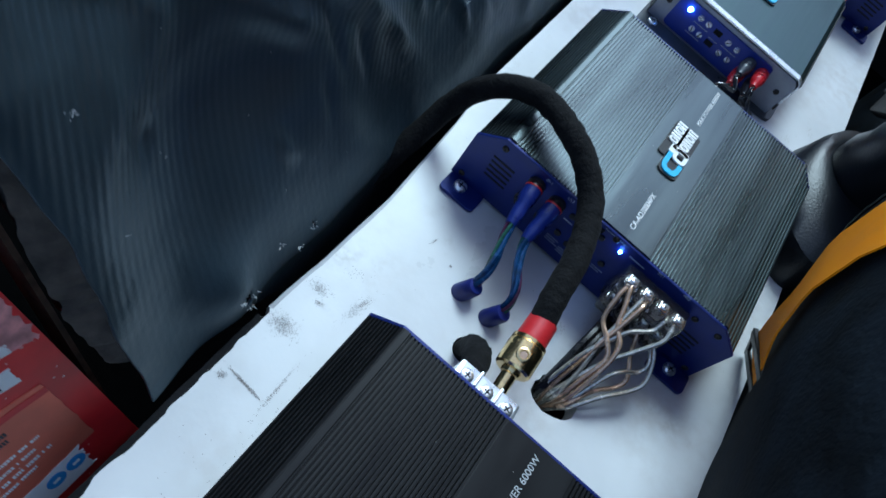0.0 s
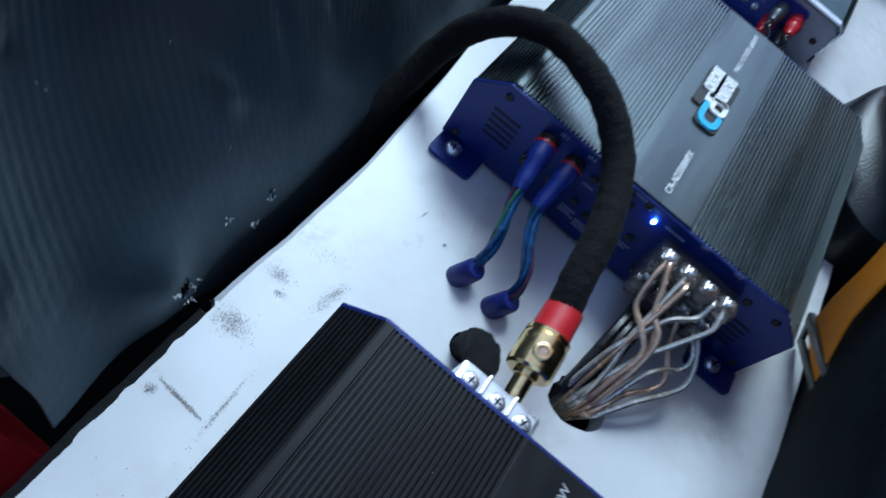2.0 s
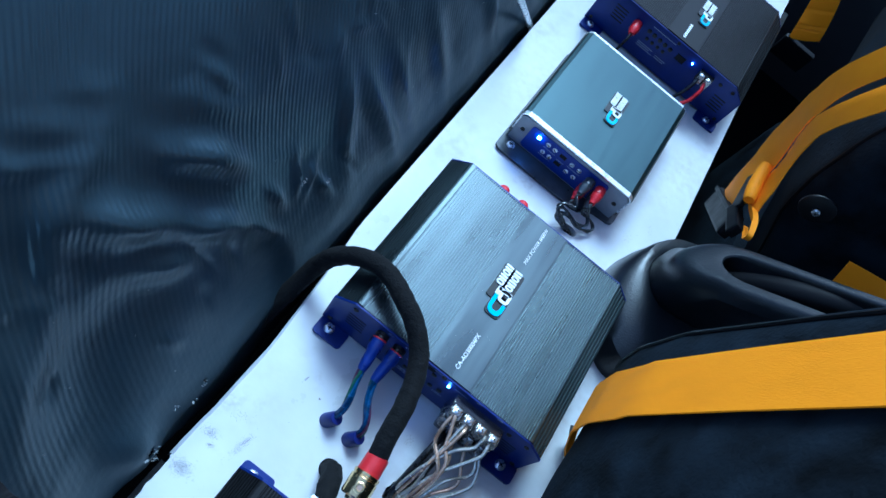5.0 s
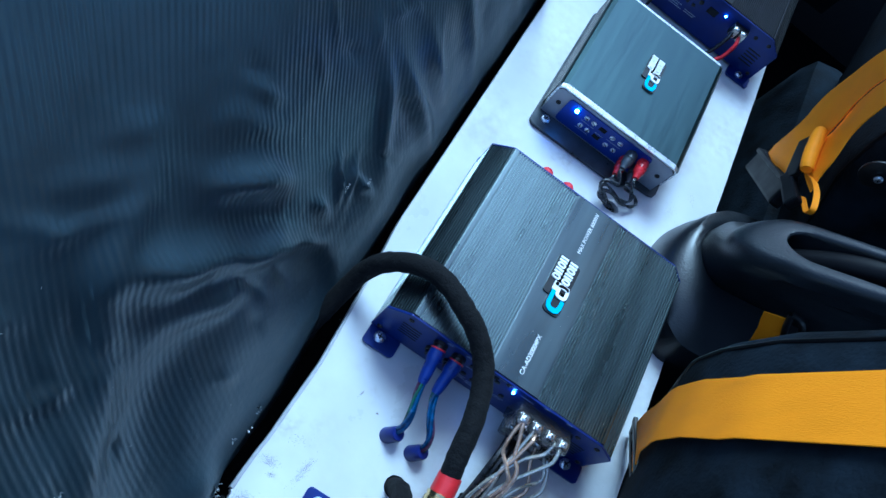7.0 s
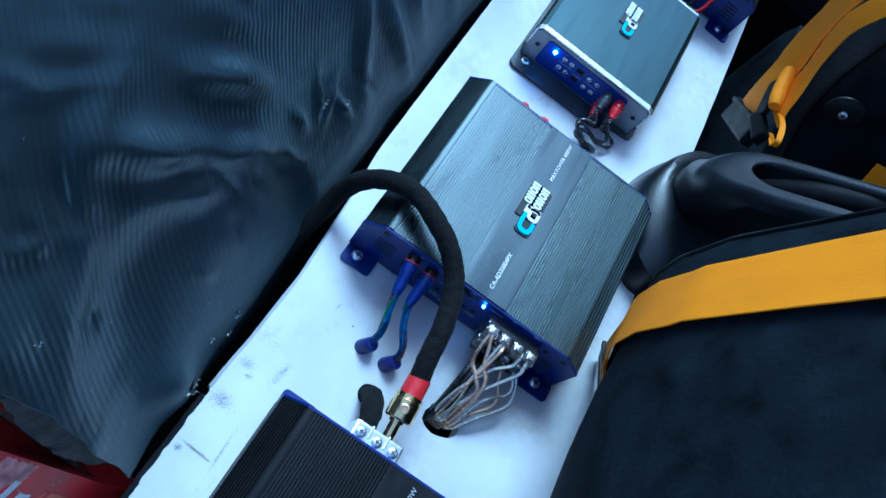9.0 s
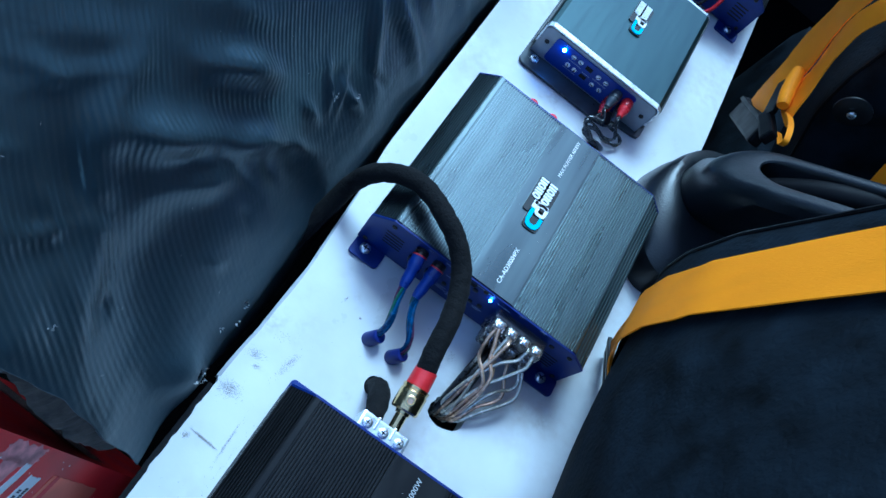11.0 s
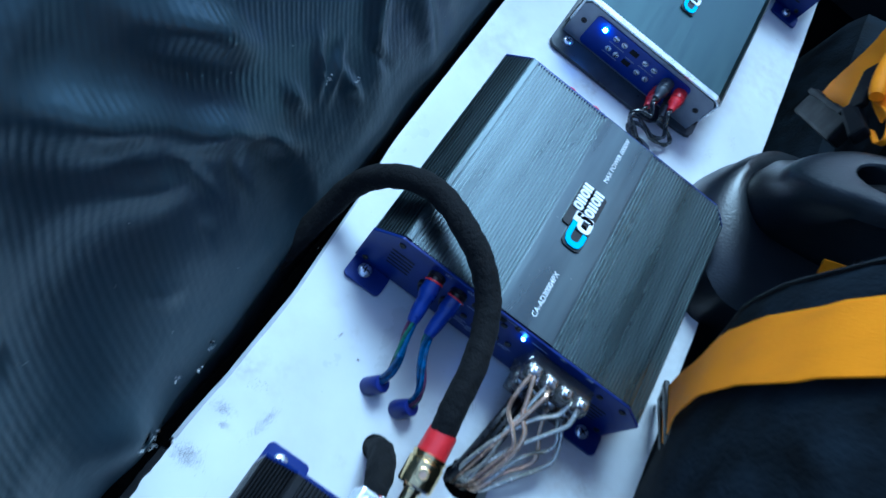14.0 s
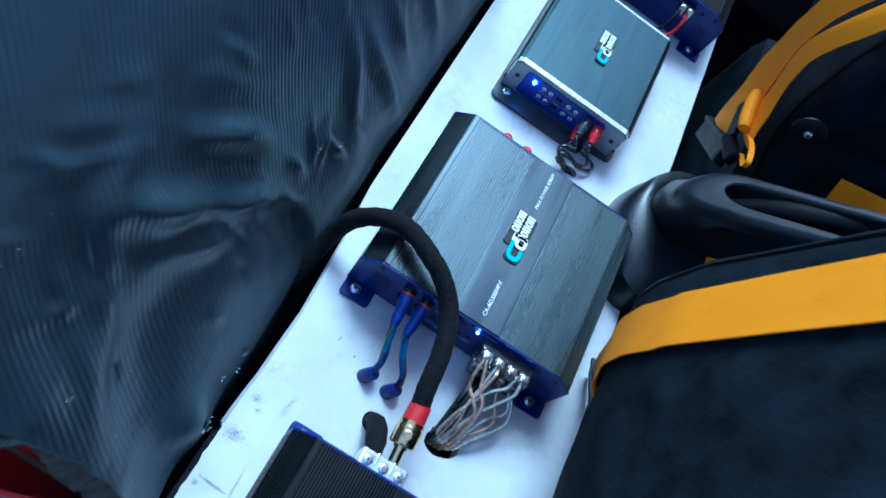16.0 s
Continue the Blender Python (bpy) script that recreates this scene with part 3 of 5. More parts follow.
def four_channel():
    amp = big_case("four_channel_amplifier", "large brushed dark grey amplifier with blue end plate, wired")
    lettering("lettering", "CA-AD30004PX", 0.0062, Matrix.Translation((0.1145, 0.0165, TOP + 0.0004)) @ TURN_TEXT, M_WHITE, amp, width=0.042)
    lettering("lettering", "MAX POWER 6000W", 0.0056, Matrix.Translation((0.1125, 0.156, TOP + 0.0004)) @ TURN_TEXT, M_WHITE, amp, width=0.052)
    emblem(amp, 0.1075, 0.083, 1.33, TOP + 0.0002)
    vent(amp, 0.0055, 0.0475, FY)
    for x, z in ((0.043, 0.056), (0.063, 0.055), (0.043, 0.034), (0.063, 0.033)):
        socket(amp, x, z)
    for x, w in ((0.0455, "ch1"), (0.0655, "ch3")):
        lettering("lettering", w, 0.0042, Matrix.Translation((x, FY - 0.0002, 0.0665)) @ FRONT_TEXT, M_MARK, amp)
    for x, z in ((0.078, 0.055), (0.079, 0.031), (0.090, 0.028), (0.094, 0.052), (0.103, 0.058), (0.118, 0.037), (0.108, 0.034)):
        knob(amp, x, z)
    bars(amp, [(0.074, 0.085, 0.022, 0.0008), (0.074, 0.083, 0.0195, 0.0008), (0.074, 0.086, 0.017, 0.0008), (0.087, 0.098, 0.019, 0.0008), (0.087, 0.096, 0.0165, 0.0008),
               (0.087, 0.099, 0.014, 0.0008), (0.100, 0.118, 0.0675, 0.0009), (0.126, 0.140, 0.062, 0.0009), (0.074, 0.082, 0.047, 0.0008), (0.090, 0.100, 0.044, 0.0008),
               (0.113, 0.124, 0.029, 0.0008), (0.113, 0.122, 0.0265, 0.0008)], FY)
    bm = bmesh.new()
    add_box(bm, (0.086, FY - 0.0006, 0.061), (0.101, FY + 0.0005, 0.0665), 0.0004)
    part("selector_switch", bm, M_HOLE, amp)
    led(amp, (0.1195, FY - 0.0012, 0.0605))
    # speaker terminals: clear cover, metal cages in two rows
    bm = bmesh.new()
    add_box(bm, (0.1315, FY - 0.011, 0.024), (0.1875, FY + 0.0004, 0.0585), 0.0016)
    block = part("terminal_block", bm, M_CLEAR, amp, "clear plastic terminal block")
    for i in range(4):
        for j in range(2):
            x, z, y = 0.1385 + i * 0.0140, 0.0630 - j * 0.0205, FY - 0.011
            bm = bmesh.new()
            add_box(bm, (x - 0.0064, y - 0.012 - 0.004 * j, z - 0.017), (x + 0.0064, y + 0.001, z), 0.0034)
            cell = part("terminal_cell", bm, M_CLEAR, block, smooth=True)
            bm = bmesh.new()
            add_box(bm, (x - 0.0040, y - 0.009 - 0.004 * j, z - 0.010), (x + 0.0040, y - 0.001, z + 0.0007), 0.0008)
            part("terminal_cage", bm, M_CHROME, cell)
            screw("terminal_screw", (x, y - 0.005 - 0.004 * j, z + 0.0007), (0, 0, 1), 0.0028, 0.0014, M_ZINC, cell)
    lettering("lettering", "ch1", 0.0042, Matrix.Translation((0.148, FY - 0.0002, 0.0692)) @ FRONT_TEXT, M_MARK, amp)
    lettering("lettering", "ch2", 0.0042, Matrix.Translation((0.172, FY - 0.0002, 0.0692)) @ FRONT_TEXT, M_MARK, amp)
    vent(amp, 0.190, 0.040, FY)
    dust(amp, 0.012, 0.205, 0.010, 0.21, TOP + 0.0009, 70)
    # round red sockets at the back
    for x in (0.0520, 0.0785):
        bm = bmesh.new()
        add_turned(bm, (x, RY, 0.044), (0, 1, 0), [(0, 0.0055), (0.004, 0.0055), (0.0045, 0.0075), (0.019, 0.0070), (0.022, 0.0055), (0.0225, 0.003)], 20)
        part("rear_plug", bm, M_RED, amp, "round red plug at the back", smooth=True)
    return amp


def near_amplifier():
    amp = big_case("power_amplifier", "large black finned amplifier with a plated power terminal", dark=True)
    lettering("lettering", "MAX POWER 6000W", 0.0062, Matrix.Translation((0.1125, 0.150, TOP + 0.0004)) @ TURN_TEXT, M_FADED, amp, width=0.058)
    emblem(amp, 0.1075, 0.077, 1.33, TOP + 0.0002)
    bm = bmesh.new()
    add_box(bm, (0.0465, RY, 0.034), (0.0925, RY + 0.0165, 0.0585), 0.0025)
    for k in range(2):
        add_box(bm, (0.0605 + k * 0.0155, RY + 0.006, 0.040), (0.0625 + k * 0.0155, RY + 0.0175, 0.0592), 0.0006)
    block = part("power_terminal", bm, M_SILVER, amp, "plated power terminal", smooth=False)
    for x in (0.0540, 0.0695, 0.0850):
        screw("terminal_screw", (x, RY + 0.0078, 0.0585), (0, 0, 1), 0.0046, 0.0022, M_ZINC, block)
    screw("plate_screw", (0.118, RY, 0.062), (0, 1, 0), 0.0027, 0.0016, M_BLACKSCREW, amp)
    dust(amp, 0.012, 0.205, 0.010, 0.21, TOP + 0.0009, 28)
    amp.location = Vector(amp.location) + Vector((0.0300, -0.3770, 0.0))
    return amp


def far_amplifier():
    amp = big_case("mono_amplifier", "black finned amplifier with wide blue end plate", dark=True)
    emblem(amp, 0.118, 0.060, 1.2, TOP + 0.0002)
    bm = bmesh.new()
    for k in range(8):
        add_box(bm, (0.1085, 0.014 + k * 0.0042, TOP + 0.0003), (0.1125, 0.017 + k * 0.0042, TOP + 0.0006))
    part("marking", bm, M_WHITE, amp)
    vent(amp, 0.012, 0.052, FY)
    vent(amp, 0.196, 0.040, FY)
    for k in range(5):
        knob(amp, 0.070 + k * 0.0095, 0.052 - 0.0005 * k, r=0.0032)
    for k in range(4):
        knob(amp, 0.074 + k * 0.0095, 0.040, r=0.0024)
    bm = bmesh.new()
    add_box(bm, (0.120, FY - 0.001, 0.044), (0.134, FY + 0.0004, 0.054), 0.0005)
    part("remote_socket", bm, M_HOLE, amp)
    bars(amp, [(0.066, 0.092, 0.029, 0.001), (0.066, 0.088, 0.026, 0.001), (0.066, 0.094, 0.023, 0.001), (0.098, 0.116, 0.027, 0.001), (0.098, 0.114, 0.024, 0.001), (0.070, 0.11, 0.061, 0.001)], FY)
    led(amp, (0.1435, FY - 0.001, 0.056))
    bm = bmesh.new()
    add_box(bm, (0.158, FY - 0.009, 0.044), (0.180, FY + 0.0004, 0.060), 0.001)
    block = part("terminal_block", bm, M_BLACK, amp)
    for x in (0.1635, 0.1745):
        bm = bmesh.new()
        add_box(bm, (x - 0.0042, FY - 0.014, 0.0455), (x + 0.0042, FY - 0.008, 0.0595), 0.0006)
        cage = part("terminal_cage", bm, M_CHROME, block)
        screw("terminal_screw", (x, FY - 0.011, 0.0595), (0, 0, 1), 0.0028, 0.0014, M_ZINC, cage)
    amp.location = Vector(amp.location) + Vector((0.0095, 0.6035, 0.0))
    return amp


def small_amplifier():
    """A compact amplifier: a brushed folded lid over a recessed control end."""
    amp = thing("compact_amplifier", (0.098, 0.42, 0.0), "compact grey brushed amplifier with silver lip and blue controls", "amplifier", "amplifiers on the board")
    x0, x1, y0, y1, top = 0.0145, 0.1805, 0.338, 0.5270, 0.0555
    bm = bmesh.new()
    foot = round_rect(x0 - 0.003, y0 - 0.0250, x1 + 0.006, y1, 0.009)[:18]
    foot += [(0.132, y0 - 0.0250), (0.142, y0 - 0.0225), (0.150, y0 - 0.0140), (0.160, y0 - 0.0090), (x1, y0 - 0.0070), (x1 + 0.0045, y0 - 0.0045), (x1 + 0.006, y0)]
    add_prism(bm, foot, 0.0006, 0.0045, upward)
    part("base_plate", bm, M_GUNMETAL, amp, "gunmetal base plate with rounded ears")
    bm = bmesh.new()
    add_prism(bm, [(x0 + 0.002, 0.0045), (x0 + 0.002, top - 0.006), (x0 + 0.008, top - 0.002), (x1 - 0.008, top - 0.002), (x1 - 0.002, top - 0.006), (x1 - 0.002, 0.0045)], y0 + 0.004, y1 - 0.002, along_y)
    part("body", bm, M_GUNMETAL, amp)
    bm = bmesh.new()
    o = [(x0, 0.022), (x0, top - 0.007), (x0 + 0.002, top - 0.003), (x0 + 0.007, top), (x1 - 0.007, top), (x1 - 0.002, top - 0.003), (x1, top - 0.007), (x1, 0.022),
         (x1 - 0.0018, 0.022), (x1 - 0.0018, top - 0.006), (x1 - 0.006, top - 0.0018), (x0 + 0.006, top - 0.0018), (x0 + 0.0018, top - 0.006), (x0 + 0.0018, 0.022)]
    add_prism(bm, o, y0 + 0.006, y1 - 0.0035, along_y)
    part("lid", bm, M_ALU_SMALL, amp, "brushed grey lid")
    bm = bmesh.new()
    add_prism(bm, o, y1 - 0.0033, y1, along_y)
    part("rear_lip", bm, M_SILVER, amp, "satin silver lip")
    for xa, xb in ((x0 - 0.0012, x0 - 0.0001), (x1 + 0.0001, x1 + 0.0012)):
        bm = bmesh.new()
        for k in range(4):
            add_box(bm, (xa, y0 + 0.004, 0.010 + k * 0.0105), (xb, y1, 0.018 + k * 0.0105), 0.0003)
        part("side_rail", bm, M_BLACK, amp, "black grooved side")
    bm = bmesh.new()
    add_prism(bm, o, y0 - 0.001, y0 + 0.0058, along_y)
    part("front_lip", bm, M_SILVER, amp, "satin silver lip")
    # recessed front wall
    fy = y0 - 0.0002
    bm = bmesh.new()
    add_prism(bm, [(x0 + 0.0022, 0.0046), (x0 + 0.0022, 0.046), (x0 + 0.007, 0.0515), (x1 - 0.007, 0.0515), (x1 - 0.0022, 0.046), (x1 - 0.0022, 0.0046)], fy, fy + 0.004, along_y)
    part("front_wall", bm, M_GUNWALL, amp, "satin grey front wall")
    bm = bmesh.new()
    add_prism(bm, round_rect(x0 + 0.020, 0.0075, x0 + 0.136, 0.0470, 0.005), fy - 0.0012, fy + 0.0002, along_y)
    panel = part("control_panel", bm, M_BLUE_STRIP, amp, "blue control panel")
    py = fy - 0.0012
    led(panel, (x0 + 0.034, py - 0.0006, 0.038), 0.0026)
    for k, (dx, z) in enumerate(((0.048, 0.038), (0.058, 0.038), (0.048, 0.023), (0.058, 0.023), (0.085, 0.037), (0.096, 0.037), (0.085, 0.022), (0.096, 0.022))):
        bm = bmesh.new()
        add_turned(bm, (x0 + dx, py, z), (0, -1, 0), [(0, 0.0032), (0.0009, 0.0032), (0.0012, 0.0025)], 16)
        pot = part("trimmer", bm, M_SILVER, panel, smooth=True)
        bm = bmesh.new()
        m = Matrix.Translation((x0 + dx, py - 0.0012, z)) @ Matrix.Rotation(radians(35 * k), 4, "Y")
        add_box(bm, (-0.0026, -0.0001, -0.0005), (0.0026, 0.0003, 0.0005), 0, m)
        part("slot", bm, M_HOLE, pot)
    for dx, z in ((0.071, 0.0345), (0.071, 0.0195)):
        bm = bmesh.new()
        add_box(bm, (x0 + dx - 0.005, py - 0.0004, z), (x0 + dx + 0.004, py + 0.0004, z + 0.006), 0.0003)
        part("slide_switch", bm, M_HOLE, panel)
    bars(panel, [(x0 + 0.044, x0 + 0.062, 0.0302, 0.0008), (x0 + 0.081, x0 + 0.100, 0.0295, 0.0008), (x0 + 0.066, x0 + 0.077, 0.0275, 0.0008), (x0 + 0.044, x0 + 0.062, 0.0165, 0.0008)], py)
    for x in (x0 + 0.114, x0 + 0.130):
        for z in (0.036, 0.022):
            bm = bmesh.new()
            add_turned(bm, (x, py, z), (0, -1, 0), [(0, 0.006), (0.003, 0.006), (0.0034, 0.0048), (0.006, 0.0046)], 16)
            part("signal_socket", bm, M_BLACK, panel, smooth=True)
    for x, z in ((x0 + 0.012, 0.030), (x1 - 0.012, 0.030)):
        screw("wall_screw", (x, fy, z), (0, -1, 0), 0.003, 0.0014, M_BLACKSCREW, amp)
    screw("mounting_bolt", (0.0275, 0.3285, 0.0045), (0, 0, 1), 0.0056, 0.003, M_ZINC, amp, "zinc cross-head bolt")
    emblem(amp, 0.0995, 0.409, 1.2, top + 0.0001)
    return amp


four_channel()
near_amplifier()
far_amplifier()
small_amplifier()

# ---- cables and leads ----


def power_cable():
    cable = thing("power_cable", (0.105, -0.11, 0.045), "thick black fabric-sleeved power cable with gold lug and red band", "cable")
    path = spline([(0.1030, -0.0915, 0.0605), (0.0985, -0.075, 0.0690), (0.0945, -0.048, 0.0765), (0.088, -0.022, 0.080), (0.077, -0.001, 0.0845), (0.060, 0.014, 0.0905),
                   (0.041, 0.0245, 0.0935), (0.020, 0.036, 0.0905), (0.000, 0.0425, 0.085), (-0.019, 0.042, 0.074), (-0.036, 0.038, 0.056), (-0.047, 0.030, 0.030), (-0.052, 0.012, 0.008), (-0.056, -0.010, -0.010), (-0.060, -0.030, -0.030)], 16)
    bm = bmesh.new()
    add_tube(bm, path, lambda t: 0.0092 * (1 + 0.018 * noise.noise((t * 70, 2, 0)) + 0.012 * noise.noise((t * 190, 5, 0))), 28, 0.08)
    part("sleeve", bm, M_SLEEVE, cable, "black fabric tape sleeve", smooth=True)
    d = (Vector((0.1075, -0.150, 0.0475)) - path[0]).normalized()
    s = path[0] + d * 0.004
    bm = bmesh.new()
    add_turned(bm, s, d, [(-0.008, 0.0092), (-0.0075, 0.0101), (0.0085, 0.0106), (0.009, 0.0102)], 24)
    part("heat_shrink_band", bm, M_REDSHRINK, cable, "red heat-shrink band", smooth=True)
    g = s + d * 0.009
    bm = bmesh.new()
    add_turned(bm, g, d, [(0, 0.0112), (0.0005, 0.0120), (0.0030, 0.0120), (0.0034, 0.0114), (0.0048, 0.0114), (0.0052, 0.0123), (0.0215, 0.0123), (0.0230, 0.0110), (0.0231, 0.0068), (0.0255, 0.0064), (0.026, 0.0052), (0.042, 0.0052)], 28)
    lug = part("gold_lug", bm, M_GOLD, cable, "gold-plated set-screw lug", smooth=True)
    up = Vector((-0.1, -0.35, 1)).normalized()
    up = (up - d * up.dot(d)).normalized()
    c = g + d * 0.0135 + up * 0.0117
    bm = bmesh.new()
    add_turned(bm, c, up, [(-0.001, 0.0052), (0.0012, 0.0050), (0.0016, 0.0044), (0.0016, 0.0030), (-0.0006, 0.0028)], 20)
    grub = part("set_screw", bm, M_GOLD, lug, smooth=True)
    bm = bmesh.new()
    add_turned(bm, c + up * 0.0004, up, [(0, 0.0028), (0.0004, 0.0026)], 6)
    part("hex_recess", bm, M_WIRE_COPPER, grub, "copper-coloured hex recess")


def ground_cable():
    cable = thing("ground_cable", (0.086, -0.12, 0.0), "short black felt-wrapped cable end entering the board", "cable")
    bm = bmesh.new()
    add_tube(bm, spline([(0.0880, -0.148, 0.045), (0.0875, -0.139, 0.044), (0.0855, -0.126, 0.037), (0.0830, -0.114, 0.022), (0.0815, -0.108, 0.004), (0.0815, -0.107, -0.03)], 6), lambda t: 0.0078 + 0.0014 * math.sin(math.pi * t), 18, 0.22)
    part("sleeve", bm, M_SLEEVE, cable, smooth=True)
    bm = bmesh.new()
    add_turned(bm, (0.0880, -0.1455, 0.0450), (0, -1, 0), [(-0.003, 0.0079), (0.002, 0.0078)], 18)
    part("heat_shrink_band", bm, M_REDSHRINK, cable, "red heat-shrink band", smooth=True)


def signal_lead(x, z, pts, cap_at, cap_axis, turn):
    lead = thing("signal_lead", cap_at, "blue signal plug on twisted teal cable entering the board", "audio cable", "signal leads")
    a = Vector((x, FY - 0.004, z))
    line = spline(pts, 10)
    d = (line[3] - a).normalized()
    bm = bmesh.new()
    add_turned(bm, a, d, [(0, 0.0052), (0.001, 0.0066), (0.010, 0.0070), (0.0125, 0.0068), (0.0145, 0.0058), (0.025, 0.0054), (0.031, 0.0047), (0.034, 0.0040)], 20)
    boot = part("plug", bm, M_BOOT, lead, "blue rubber plug", smooth=True)
    bm = bmesh.new()
    add_turned(bm, a + d * 0.0005, d, [(0, 0.0060), (0.0003, 0.0071), (0.0012, 0.0072), (0.0016, 0.0068)], 20)
    part("red_ring", bm, M_REDSHRINK, boot, "thin red ring", smooth=True)
    fr = frames(line)
    n = len(line) - 1
    for k, (mt, nm) in enumerate(((M_WIRE_TEAL, "strand"), (M_WIRE_TEAL, "strand"), (M_WIRE_GREEN, "strand"), (M_WIRE_RED, "strand"))):
        pts2 = []
        for i, (p, (u, v)) in enumerate(zip(line, fr)):
            ang = turn + 2 * math.pi * (k / 4 + 0.8 * i / n)
            pts2.append(p + (u * math.cos(ang) + v * math.sin(ang)) * 0.0021)
        bm = bmesh.new()
        add_tube(bm, pts2, (0.0021, 0.0021, 0.0014, 0.0013)[k], 8)
        part(nm, bm, mt, lead, smooth=True)
    bm = bmesh.new()
    add_turned(bm, Vector(cap_at) - Vector(cap_axis).normalized() * 0.008, cap_axis, [(0, 0.0072), (0.002, 0.0074), (0.0185, 0.0068), (0.0198, 0.0060), (0.0200, 0.0045)], 22)
    part("cap", bm, M_BOOT2, lead, "dark blue rubber cap", smooth=True)


power_cable()
ground_cable()
signal_lead(0.043, 0.056, [(0.0465, -0.030, 0.0470), (0.0495, -0.041, 0.0405), (0.0535, -0.052, 0.0350), (0.0565, -0.061, 0.0270), (0.0570, -0.067, 0.0185), (0.0560, -0.071, 0.010), (0.0545, -0.073, 0.002)], (0.0545, -0.0725, 0.0045), (0.32, 0.16, 1.0), 0.4)
signal_lead(0.063, 0.055, [(0.0615, -0.028, 0.0450), (0.0650, -0.038, 0.0390), (0.0720, -0.050, 0.0350), (0.0800, -0.060, 0.0300), (0.0835, -0.067, 0.0220), (0.0830, -0.072, 0.012), (0.0815, -0.074, 0.002)], (0.0815, -0.0740, 0.0045), (0.32, 0.16, 1.0), 2.0)


def speaker_wire(material, *pts, r=0.00178):
    """One lead from a terminal cage, looping down into the large hole."""
    wire = thing("speaker_wire", pts[-1], "bright clear-sheathed speaker wire looping into the board", "wire", "speaker wires")
    bm = bmesh.new()
    first, last = Vector(pts[0]), Vector(pts[-1])
    add_tube(bm, spline([first + Vector((0, 0.006, 0)), *pts, (0.150 + (last.x - 0.150) * 0.6, -0.089, -0.012), (0.150, -0.090, -0.04)], 8), r, 8)
    part("lead", bm, material, wire, smooth=True)


def speaker_wires():
    cop, sil = M_WIRE_COPPER, M_WIRE_SILVER
    speaker_wire(cop, (0.137, -0.018, 0.060), (0.1365, -0.028, 0.055), (0.140, -0.040, 0.0435), (0.150, -0.051, 0.043), (0.158, -0.060, 0.037), (0.156, -0.074, 0.020), (0.154, -0.085, 0.006))
    speaker_wire(cop, (0.140, -0.018, 0.061), (0.145, -0.030, 0.055), (0.150, -0.040, 0.048), (0.158, -0.050, 0.047), (0.161, -0.060, 0.038), (0.160, -0.074, 0.022), (0.158, -0.086, 0.006))
    speaker_wire(cop, (0.154, -0.018, 0.060), (0.153, -0.026, 0.062), (0.151, -0.041, 0.049), (0.149, -0.050, 0.041), (0.147, -0.066, 0.026), (0.145, -0.084, 0.004))
    speaker_wire(sil, (0.173, -0.018, 0.058), (0.171, -0.026, 0.052), (0.159, -0.037, 0.049), (0.153, -0.047, 0.042), (0.145, -0.063, 0.029), (0.141, -0.084, 0.005))
    speaker_wire(sil, (0.180, -0.018, 0.060), (0.181, -0.028, 0.055), (0.176, -0.036, 0.048), (0.168, -0.047, 0.039), (0.159, -0.060, 0.030), (0.148, -0.086, 0.004))
    speaker_wire(sil, (0.181, -0.018, 0.037), (0.190, -0.030, 0.032), (0.195, -0.044, 0.025), (0.190, -0.055, 0.020), (0.176, -0.072, 0.016), (0.164, -0.088, 0.005))
    speaker_wire(sil, (0.178, -0.018, 0.037), (0.188, -0.034, 0.032), (0.186, -0.043, 0.027), (0.177, -0.051, 0.029), (0.169, -0.062, 0.026), (0.161, -0.084, 0.008), r=0.0016)
    speaker_wire(cop, (0.167, -0.018, 0.038), (0.175, -0.032, 0.026), (0.184, -0.048, 0.020), (0.181, -0.058, 0.016), (0.169, -0.072, 0.014), (0.160, -0.090, 0.004))
    speaker_wire(sil, (0.151, -0.018, 0.060), (0.150, -0.030, 0.053), (0.149, -0.042, 0.045), (0.148, -0.054, 0.037), (0.151, -0.070, 0.022), (0.151, -0.087, 0.004))
    speaker_wire(cop, (0.152, -0.018, 0.038), (0.158, -0.032, 0.034), (0.164, -0.046, 0.030), (0.163, -0.060, 0.022), (0.156, -0.080, 0.006))
    hole = Vector((0.150, -0.088, 0.0))
    for k, (hx, hy) in enumerate(((-0.010, -0.001), (-0.003, 0.005), (0.004, 0.007))):
        wire = thing("black_wire", hole + Vector((hx, hy, 0)), "black wire running from under the amplifier into the board", "wire", "speaker wires")
        bm = bmesh.new()
        add_tube(bm, spline([(0.150 + k * 0.006, 0.002, 0.012), (0.147 + k * 0.005, -0.025, 0.022), (0.143 + k * 0.005, -0.055, 0.018), hole + Vector((hx, hy, -0.003)), hole + Vector((hx, hy - 0.004, -0.04))], 8), 0.0036, 8)
        part("lead", bm, M_WIRE_BLACK, wire, smooth=True)


speaker_wires()


